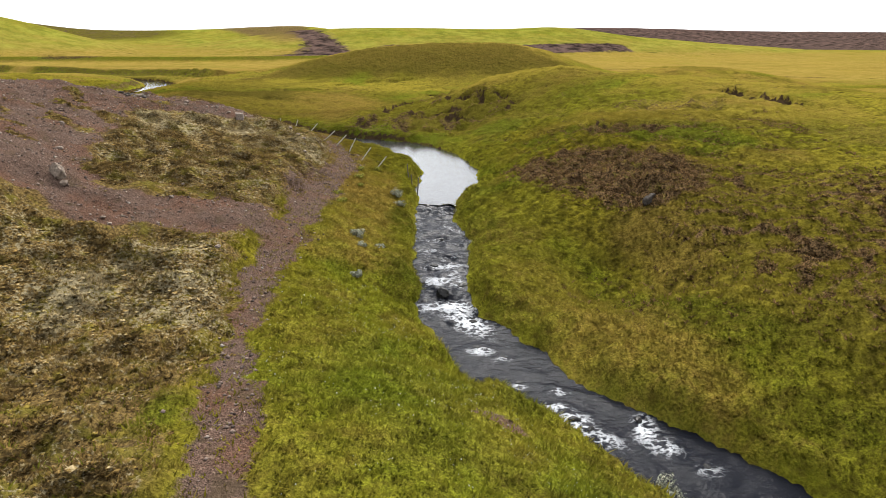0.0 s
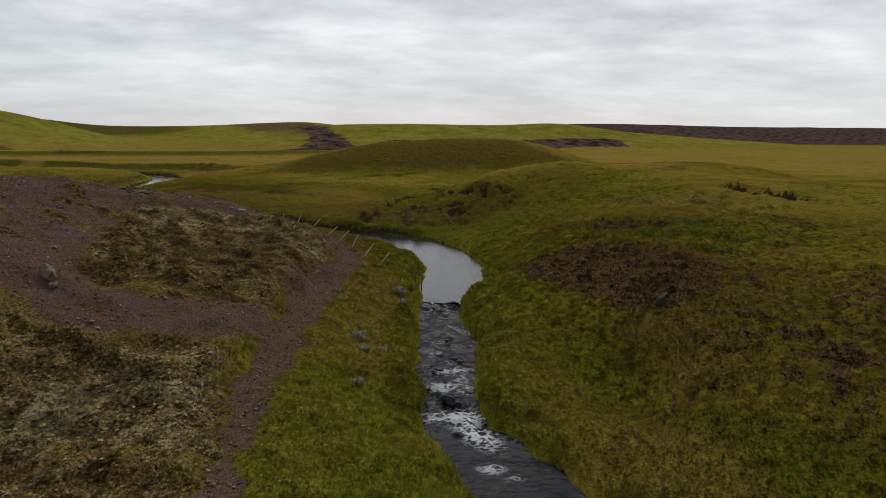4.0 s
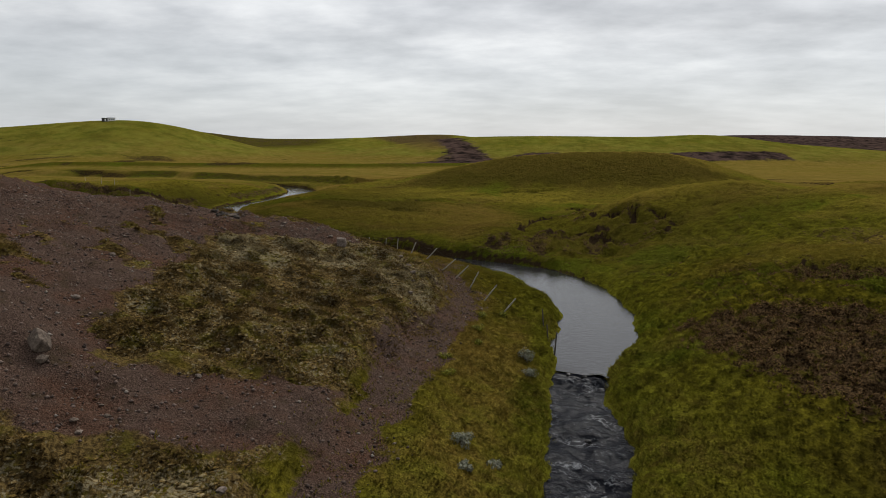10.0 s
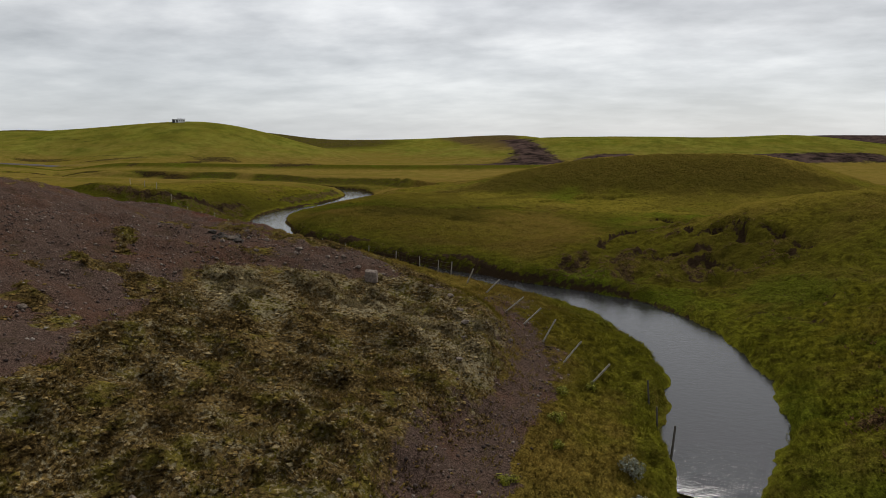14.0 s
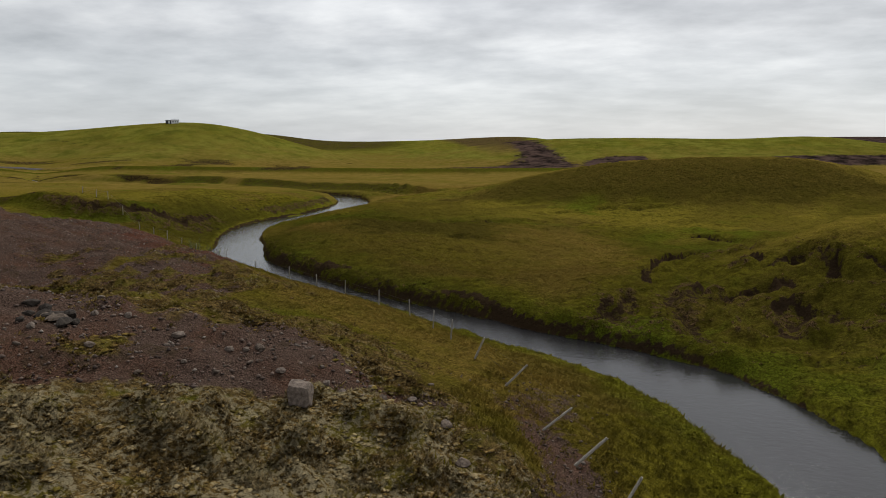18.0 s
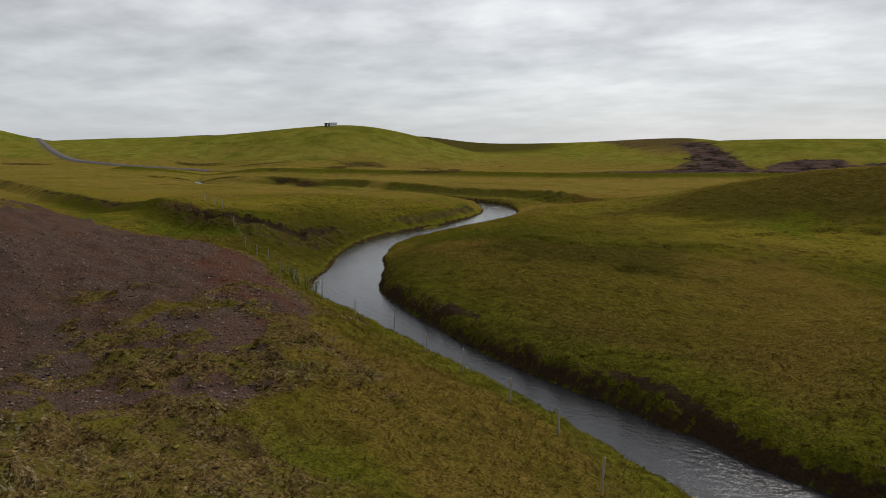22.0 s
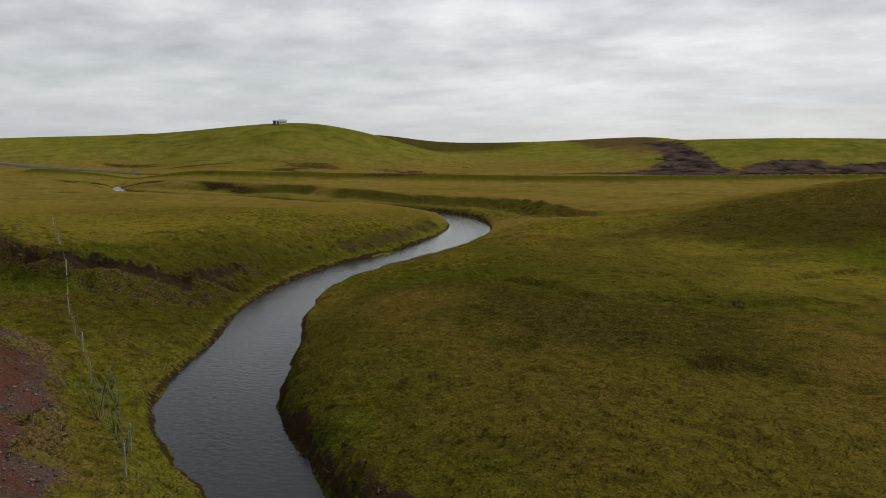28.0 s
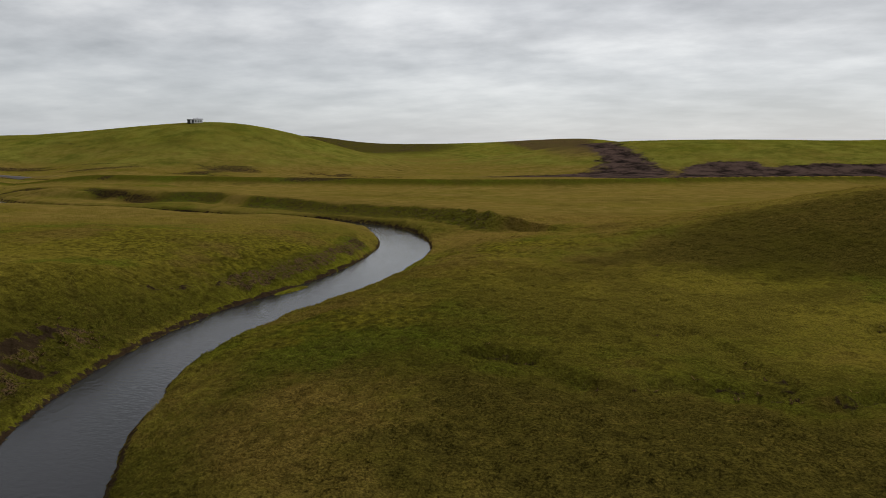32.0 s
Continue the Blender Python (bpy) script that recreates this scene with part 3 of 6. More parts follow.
MOOR = [(-47, 121), (-40, 122.3), (-34, 122.5), (-27, 122.5), (-25, 112), (-29, 108), (-38, 107), (-44, 110)]
BROWN_EARTH = [(-12.6, 62.6), (-10.1, 62.8), (-8.2, 57.2), (-6.8, 53.9), (-6.9, 50.5), (-9.1, 50), (-11, 55.2)]
MIXED_BANK = [(-7.2, 30), (-7.0, 40), (-7.2, 48), (-4.6, 53), (-2.6, 47), (-2.4, 40), (-3.4, 33)]

def ground_axis(lo, hi, fine, before, after, grow_before, grow):
    """Even steps from lo to hi, then growing ones out to -before and +after."""
    mid = list(np.arange(lo, hi + fine / 2, fine))
    step, right, left = fine, [], []
    while (right[-1] if right else hi) < after:
        step *= grow
        right.append((right[-1] if right else hi) + step)
    step = fine
    while (left[-1] if left else lo) > -before:
        step *= grow_before
        left.append((left[-1] if left else lo) - step)
    return np.array(left[::-1] + mid + right)


def grid_mesh(name, X, Y, Z, masks, material, keep=None):
    """A sheet of quads over a grid of points, with named masks on its points."""
    ny, nx = X.shape
    mesh = bpy.data.meshes.new(name)
    co = np.stack([X, Y, Z], -1).reshape(-1, 3)
    i = np.arange(nx * ny).reshape(ny, nx)
    quads = np.stack([i[:-1, :-1], i[:-1, 1:], i[1:, 1:], i[1:, :-1]], -1).reshape(-1, 4)
    if keep is not None:
        quads = quads[keep.ravel()]
    mesh.vertices.add(len(co))
    mesh.vertices.foreach_set("co", co.astype(np.float32).ravel())
    mesh.loops.add(quads.size)
    mesh.loops.foreach_set("vertex_index", quads.astype(np.int32).ravel())
    mesh.polygons.add(len(quads))
    mesh.polygons.foreach_set("loop_start", np.arange(0, quads.size, 4, dtype=np.int32))
    mesh.polygons.foreach_set("use_smooth", np.ones(len(quads), bool))
    for key, values in masks.items():
        a = mesh.attributes.new(key, "FLOAT", "POINT")
        a.data.foreach_set("value", values.astype(np.float32).ravel())
    mesh.update(calc_edges=True)
    mesh.validate()
    mesh.materials.append(material)
    return new(name, mesh)


# ---------------------------------------------------------------- ground cover


def turf(g):
    """The colour of the grass, from the lie of lush, tawny and shaded patches; shared by sward and tufts."""
    n_fine, n_tuft, n_big = g.noise(9, 4, 0.65), g.noise(2.1, 4, 0.62, 7), g.noise(0.14, 4, 0.55, 3)
    n_mid, n_wide, n_gap = g.noise(0.5, 4, 0.62, 17), g.noise(0.034, 3, 0.5, 5), g.noise(1.0, 3, 0.6, 27)
    col = g.mix(g.span(n_tuft, 0.34, 0.66), (0.050, 0.044, 0.006), (0.148, 0.127, 0.012))
    col = g.mix(g.span(n_wide, 0.42, 0.60, 0, 0.55), col, g.mix(n_tuft, (0.060, 0.048, 0.008), (0.135, 0.106, 0.016)))
    brown = g.mix(g.span(n_fine, 0.35, 0.7), (0.066, 0.043, 0.011), (0.158, 0.108, 0.026))
    col = g.mix(g.span(n_big, 0.47, 0.62, 0, 0.7), col, brown)
    col = g.mix(g.span(n_mid, 0.50, 0.66, 0, 0.5), col, g.mix(n_fine, (0.030, 0.025, 0.004), (0.068, 0.056, 0.009)))
    lush = g.mix(g.span(n_fine, 0.3, 0.7), (0.054, 0.064, 0.005), (0.142, 0.148, 0.012))
    col = g.mix(g.math("MULTIPLY", g.attr("lush"), g.span(n_tuft, 0.32, 0.6, 0.2, 0.9), True), col, lush)
    dry = g.mix(g.span(n_fine, 0.3, 0.7), (0.084, 0.055, 0.012), (0.205, 0.138, 0.030))
    col = g.mix(g.math("MULTIPLY", g.attr("dry"), g.span(n_mid, 0.36, 0.6, 0.45, 0.95), True), col, dry)
    # dark green: deep-coloured patches, and the painted shade of steep banks
    dark_and_shaded = g.mix(g.span(n_fine, 0.3, 0.7), (0.020, 0.023, 0.003), (0.072, 0.074, 0.007))
    col = g.mix(g.math("MULTIPLY", g.attr("dark_and_shaded"), g.span(n_tuft, 0.32, 0.58, 0.35, 0.95), True), col, dark_and_shaded)
    straw = g.mix(g.span(n_fine, 0.3, 0.7), (0.092, 0.076, 0.010), (0.200, 0.158, 0.022))
    col = g.mix(g.math("MULTIPLY", g.attr("straw"), g.span(n_tuft, 0.30, 0.6, 0.3, 0.9), True), col, straw)
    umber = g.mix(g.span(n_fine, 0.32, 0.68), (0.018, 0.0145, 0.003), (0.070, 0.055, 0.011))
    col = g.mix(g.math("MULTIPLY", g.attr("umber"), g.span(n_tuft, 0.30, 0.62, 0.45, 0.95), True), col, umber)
    green = g.mix(g.span(n_fine, 0.3, 0.7), (0.030, 0.040, 0.004), (0.088, 0.108, 0.009))
    col = g.mix(g.math("MULTIPLY", g.math("SUBTRACT", 1.0, g.math("ADD", g.attr("dry"), g.attr("umber")), True), g.span(g.noise(0.075, 4, 0.6, 63), 0.53, 0.63, 0, 0.7)), col, green)
    # thatch and moss between the tussocks, with the tussocks' own shade painted in
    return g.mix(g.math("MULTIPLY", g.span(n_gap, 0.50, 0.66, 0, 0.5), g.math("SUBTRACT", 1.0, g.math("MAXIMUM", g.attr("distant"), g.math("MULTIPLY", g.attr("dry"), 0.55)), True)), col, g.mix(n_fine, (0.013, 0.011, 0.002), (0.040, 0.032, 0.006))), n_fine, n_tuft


def moss_cover(g, n_fine):
    """Brown and olive moss in clumps, with grey-white woolly tops."""
    moss = g.mix(g.span(n_fine, 0.34, 0.64), (0.032, 0.021, 0.009), (0.130, 0.088, 0.031))
    moss = g.mix(g.span(g.noise(0.9, 4, 0.65, 39), 0.48, 0.62), moss, g.mix(n_fine, (0.038, 0.031, 0.007), (0.130, 0.105, 0.022)))
    moss = g.mix(g.span(g.noise(1.3, 4, 0.65, 29), 0.53, 0.65, 0, 0.8), moss, g.mix(n_fine, (0.020, 0.014, 0.006), (0.066, 0.046, 0.020)))
    pale = g.math("ADD", g.math("MULTIPLY", g.noise(6.5, 4, 0.72, 21), 0.74), g.math("MULTIPLY", g.noise(0.35, 3, 0.55, 61), 0.26))
    pale = g.math("ADD", pale, g.math("MULTIPLY", g.attr("pale"), 0.085))
    return g.mix(g.span(pale, 0.575, 0.625, 0, 0.8), moss, g.mix(n_fine, (0.100, 0.083, 0.046), (0.270, 0.228, 0.142)))


g = Mat("moorland", 1.0, 0.0)
col, n_fine, n_tuft = turf(g)
# last year's dead thatch, with the shade under the standing blades painted in
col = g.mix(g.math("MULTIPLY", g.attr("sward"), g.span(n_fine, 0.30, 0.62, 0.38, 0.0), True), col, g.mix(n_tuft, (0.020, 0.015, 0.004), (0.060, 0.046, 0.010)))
n_grit = g.noise(26, 3, 0.7, 2)


def spread(name, n, amount, a, b):
    """A mask with a ragged edge."""
    return g.span(g.math("ADD", g.attr(name), g.math("MULTIPLY", g.math("SUBTRACT", n, 0.5), amount)), a, b)


def heath_cover(g, n_fine):
    """Dark heather with rusty and olive flecks."""
    heath = g.mix(g.span(n_fine, 0.35, 0.65), (0.011, 0.007, 0.004), (0.112, 0.071, 0.034))
    return g.mix(g.span(g.noise(1.6, 4, 0.65, 33), 0.54, 0.66, 0, 0.7), heath, g.mix(n_fine, (0.036, 0.032, 0.006), (0.095, 0.084, 0.014)))


col = g.mix(spread("heath", n_tuft, 1.7, 0.42, 0.72), col, heath_cover(g, n_fine))
col = g.mix(spread("moss", n_tuft, 1.2, 0.3, 0.7), col, moss_cover(g, n_fine))
grit = g.mix(g.span(n_grit, 0.32, 0.72), (0.018, 0.012, 0.009), (0.128, 0.085, 0.066))
rust = g.mix(g.span(n_grit, 0.3, 0.7), (0.022, 0.012, 0.008), (0.120, 0.066, 0.045))
grit = g.mix(g.span(g.noise(0.35, 4, 0.6, 41), 0.42, 0.66), grit, rust)
pebble = g.cells(16, "Color")
grit = g.mix(g.span(g.noise(11, 2, 0.5, 55), 0.56, 0.66, 0, 0.8), grit, g.mix(g.span(pebble, 0.2, 0.9), (0.034, 0.023, 0.016), (0.155, 0.110, 0.080)))
grit = g.mix(g.span(g.noise(0.75, 4, 0.65, 47), 0.56, 0.68, 0, 0.7), grit, g.mix(n_fine, (0.022, 0.016, 0.010), (0.070, 0.050, 0.030)))
col = g.mix(spread("gravel", n_tuft, 1.1, 0.38, 0.62), col, grit)
red = g.mix(n_grit, (0.044, 0.020, 0.013), (0.112, 0.047, 0.031))
col = g.mix(g.math("MULTIPLY", spread("red", n_tuft, 1.5, 0.4, 0.85), g.span(g.noise(0.6, 3, 0.6, 35), 0.36, 0.6, 0.35, 0.95)), col, red)
turned = g.t.nodes.new("ShaderNodeMapping")
turned.vector_type = "TEXTURE"
turned.inputs["Rotation"].default_value = (0, 0, radians(28))
turned.inputs["Scale"].default_value = (30, 9, 1)
g.t.links.new(g.pos, turned.inputs[0])
flat2 = g.t.nodes.new("ShaderNodeVectorMath")
flat2.operation = "MULTIPLY"
flat2.inputs[1].default_value = (1, 1, 0)
g.t.links.new(turned.outputs[0], flat2.inputs[0])
band = g.noise(1.0, 4, 0.6, 0.0, flat2.outputs[0])
col = g.mix(g.math("MULTIPLY", g.attr("plain"), g.span(band, 0.30, 0.62, 0.25, 0.85), True), col, g.mix(g.span(g.noise(0.35, 5, 0.7, 75), 0.36, 0.64), (0.104, 0.080, 0.015), (0.175, 0.122, 0.030)))
col = g.mix(g.math("MULTIPLY", g.attr("plain"), g.span(band, 0.65, 0.70, 0, 0.6), True), col, (0.026, 0.022, 0.006))
# bare soil, near black so that it also paints the shadow under turf steps
soil_and_shade = g.mix(n_fine, (0.010, 0.007, 0.004), (0.050, 0.032, 0.018))
col = g.mix(spread("soil_and_shade", n_tuft, 1.1, 0.45, 0.68), col, soil_and_shade)
# upland grass on the far hills, a mottled yellow-green
col = g.mix(g.math("MULTIPLY", g.attr("upland"), g.span(g.noise(0.05, 4, 0.6, 19), 0.35, 0.65, 0.3, 0.75), True), col, g.mix(g.span(g.noise(0.11, 6, 0.7, 23), 0.36, 0.64), (0.066, 0.073, 0.010), (0.150, 0.148, 0.024)))
scree = g.mix(g.span(g.noise(0.12, 6, 0.7, 51), 0.35, 0.65), (0.012, 0.009, 0.008), (0.072, 0.047, 0.038))
col = g.mix(spread("scree", g.noise(0.16, 6, 0.75, 4), 1.5, 0.34, 0.70), col, scree)
knob = g.cells(2.4, "Distance", "SMOOTH_F1")
relief = g.math("SUBTRACT", g.math("ADD", g.math("MULTIPLY", n_tuft, 0.55), g.math("MULTIPLY", n_fine, 0.4)), g.math("MULTIPLY", g.math("MULTIPLY", knob, 0.5), g.math("SUBTRACT", 1.0, g.attr("gravel"), True)))
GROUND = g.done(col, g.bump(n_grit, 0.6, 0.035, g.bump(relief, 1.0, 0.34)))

xs = ground_axis(-86, 34, FINE, 2600, 2600, 1.02, 1.028)
ys = ground_axis(9, 192, FINE, 500, 3200, 1.06, 1.02)
X, Y = np.meshgrid(xs, ys)
Z, D, SIDE, TD = land(X, Y)
NOISE_A, NOISE_B, NOISE_C = fbm(X, Y, 4.0, 61), fbm(X, Y, 1.3, 71), fbm(X, Y, 60, 77)


def inside(outline, soft, ragged=0.0):
    """1 within an outline, 0 outside, soft across the edge."""
    p = np.array(outline, float)
    lo, hi = p.min(0) - soft * 2 - ragged, p.max(0) + soft * 2 + ragged
    i0, i1 = np.searchsorted(xs, lo[0]), np.searchsorted(xs, hi[0])
    j0, j1 = np.searchsorted(ys, lo[1]), np.searchsorted(ys, hi[1])
    x, y = X[j0:j1, i0:i1], Y[j0:j1, i0:i1]
    dist, odd = np.full(x.shape, 1e9), np.zeros(x.shape, bool)
    for (ax, ay), (bx, by) in zip(p, np.roll(p, -1, 0)):
        ex, ey = bx - ax, by - ay
        u = np.clip(((x - ax) * ex + (y - ay) * ey) / (ex * ex + ey * ey), 0, 1)
        dist = np.minimum(dist, np.hypot(x - ax - u * ex, y - ay - u * ey))
        cross = (ay > y) != (by > y)
        odd ^= cross & (x < ax + ex * (y - ay) / (ey if abs(ey) > 1e-9 else 1e-9))
    out = np.zeros(X.shape)
    out[j0:j1, i0:i1] = smooth(-soft, soft, np.where(odd, dist, -dist) + (NOISE_A[j0:j1, i0:i1] - 0.5) * ragged + (NOISE_B[j0:j1, i0:i1] - 0.5) * ragged * 0.7)
    return out


def patches(rows):
    total = np.zeros(X.shape)
    for row in rows:
        total = np.maximum(total, soft_patch(X, Y, *row))
    return total


def along(line, soft):
    d = near_line(spline(line, 4), X.ravel(), Y.ravel())[0].reshape(X.shape)
    return 1 - smooth(-soft, soft, d)


CLUMPS = smooth(0.515, 0.575, fbm(X * 0.8 + Y * 0.3, Y * 0.9 - X * 0.2, 1.7, 67, 3) + 0.35 * (fbm(X, Y, 7, 69, 2) - 0.5))
moss_mask = np.maximum(np.maximum(inside(MOSS_SLOPE, 0.8, 2.5), inside(MOSS_NEAR, 0.9, 3)), np.maximum(0.8 * inside(MOSS_EDGE, 1.0, 3) * (0.7 + 0.3 * CLUMPS), inside(MOSS_NOSE, 1.6, 5) * CLUMPS))
ridge_moss = smooth(0.57, 0.64, fbm(X, Y, 1.9, 67) + 0.03 * (Y > 66)) * smooth(0.42, 0.58, fbm(X, Y, 11, 69)) * inside(RIDGE, 1.0, 2)
wide_edge = inside(RIDGE, 2.2, 8)
fringe = smooth(0.05, 0.4, wide_edge) * (1 - smooth(0.5, 0.95, wide_edge)) * smooth(48, 54, Y) * smooth(0.44, 0.56, fbm(X, Y, 2.2, 73))
moss_mask = np.maximum(moss_mask, np.maximum(0.9 * ridge_moss, 0.9 * fringe))
gravel = np.maximum(inside(RIDGE, 0.7, 2.2), inside(MOSS_NOSE, 1.2, 4) * smooth(-31, -35, X)) * (1 - 0.9 * smooth(0.45, 0.8, moss_mask))
track = (1 - smooth(0.3, 1.15, np.abs(TD) + (NOISE_B - 0.5) * 1.3 + (NOISE_A - 0.5) * 0.8)) * (1 - smooth(58, 65, Y)) * 0.85
track = np.maximum(track, 0.8 * patches([(-8.6, 41.5, 1.6, 5, 5, 0.6), (-9, 32, 2.6, 1.8, 0, 0.6), (1.8, 16.9, 1.0, 0.5, -25, 0.6)]))
cut_bank = (SIDE < 0) * smooth(76, 80, Y) * (1 - smooth(100, 112, Y)) * (1 - smooth(0.7, 2.0, D + (NOISE_A - 0.5) * 1.2)) * (D > 0)
far_bank = smooth(174, 180, Y) * (Y < 215) * (X < -60) * (X > -185) * (SIDE < 0) * (1 - smooth(3, 8, D + (NOISE_A - 0.5) * 6))
FD, FSIDE, _ = near_line(FAR_RIM_LINE, X.ravel(), Y.ravel())
FRIM = (FD * FSIDE).reshape(X.shape) + (NOISE_A - 0.5) * 2.2
far_bank = smooth(-150, -142, X) * (1 - 0.85 * soft_patch(X, Y, -125, 199, 4, 12)) * np.maximum(0.5 * far_bank, smooth(-6.5, -4.0, FRIM) * (1 - smooth(-0.4, 0.4, FRIM)) * (D > 0.3) * smooth(-195, -180, X) * (1 - smooth(-66, -58, X)))
steps = ledge_steps(X.ravel(), Y.ravel())[1].reshape(X.shape)
left_slope = patches([(-66, 117, 7, 18, 8, 0.5)]) * (SIDE > 0) * smooth(0.2, 1.0, D)
left_bank = (SIDE > 0) * smooth(112, 122, Y) * (1 - smooth(165, 178, Y)) * smooth(0.4, 1.2, D) * (1 - smooth(2.5, 5, D)) * smooth(0.48, 0.6, fbm(X, Y, 6, 63))
LD, LSIDE, _ = near_line(TERRACE_LINE, X.ravel(), Y.ravel())
RIM = (LD * LSIDE).reshape(X.shape) + (NOISE_A - 0.5) * 2.2
ledge = smooth(-3.2, -0.9, RIM) * (1 - smooth(-0.1, 0.5, RIM)) * (D > 1) * smooth(0.3, 0.55, fbm(X, Y, 5, 65) + 0.2 * (X > -85))
shore = (1 - smooth(0.1, 0.45, np.abs(D - 0.05))) * 0.8 * (0.3 + 0.7 * smooth(62, 78, Y))
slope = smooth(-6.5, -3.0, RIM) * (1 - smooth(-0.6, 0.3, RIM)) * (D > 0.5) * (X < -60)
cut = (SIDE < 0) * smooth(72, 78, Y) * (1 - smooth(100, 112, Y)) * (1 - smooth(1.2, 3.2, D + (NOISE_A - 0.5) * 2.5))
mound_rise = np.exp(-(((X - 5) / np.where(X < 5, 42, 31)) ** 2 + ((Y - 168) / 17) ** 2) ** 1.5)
# the mound's near face, where the shaded side is put into the colour
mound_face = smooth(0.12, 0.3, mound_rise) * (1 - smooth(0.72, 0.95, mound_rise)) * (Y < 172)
slip = np.maximum.reduce([inside(SLUMP, 0.8, 2.5), inside(BROKEN_TURF, 0.8, 2.5), inside(HUMMOCKS, 0.8, 2.5), 0.8 * inside(RIM_HEATH, 1.0, 3)])
slip_wide = inside(SLIP, 2.0, 5)
bog = bog_scarps(X.ravel(), Y.ravel())[1].reshape(X.shape)
ED, ESIDE, _ = near_line(EMBANKMENT_LINE, X.ravel(), Y.ravel())
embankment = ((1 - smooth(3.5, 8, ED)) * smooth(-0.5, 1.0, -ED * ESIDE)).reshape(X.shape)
# sheep-trodden steps that follow the contours of the slopes
tread_here = smooth(2.5, 6, D) * smooth(2, 7, X) * smooth(16, 22, Y) * (1 - smooth(96, 110, Y)) * (1 - smooth(0.35, 0.8, np.abs(fbm(X, Y, 13, 99) - 0.5) * 4))
tread_phase = (Z + (fbm(X, Y, 6, 103) - 0.5) * 1.0) / 0.42
tread_phase = tread_phase - np.floor(tread_phase)
side_tread = inside(HEATH_SIDE, 2.5, 5)
side_phase = (Z + (fbm(X, Y, 4, 131) - 0.5) * 0.9) / 0.24
side_phase = side_phase - np.floor(side_phase)
side_riser = side_tread * smooth(0.25, 0.45, side_phase) * (1 - smooth(0.75, 0.9, side_phase)) * (0.6 + 0.4 * smooth(0.40, 0.54, fbm(X, Y, 2.4, 133)))
riser = smooth(0.30, 0.5, tread_phase) * (1 - smooth(0.72, 0.85, tread_phase)) * tread_here
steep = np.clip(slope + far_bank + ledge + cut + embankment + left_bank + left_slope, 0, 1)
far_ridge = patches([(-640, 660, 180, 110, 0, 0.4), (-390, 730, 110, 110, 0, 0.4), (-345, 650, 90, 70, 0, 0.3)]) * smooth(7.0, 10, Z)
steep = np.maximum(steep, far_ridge)
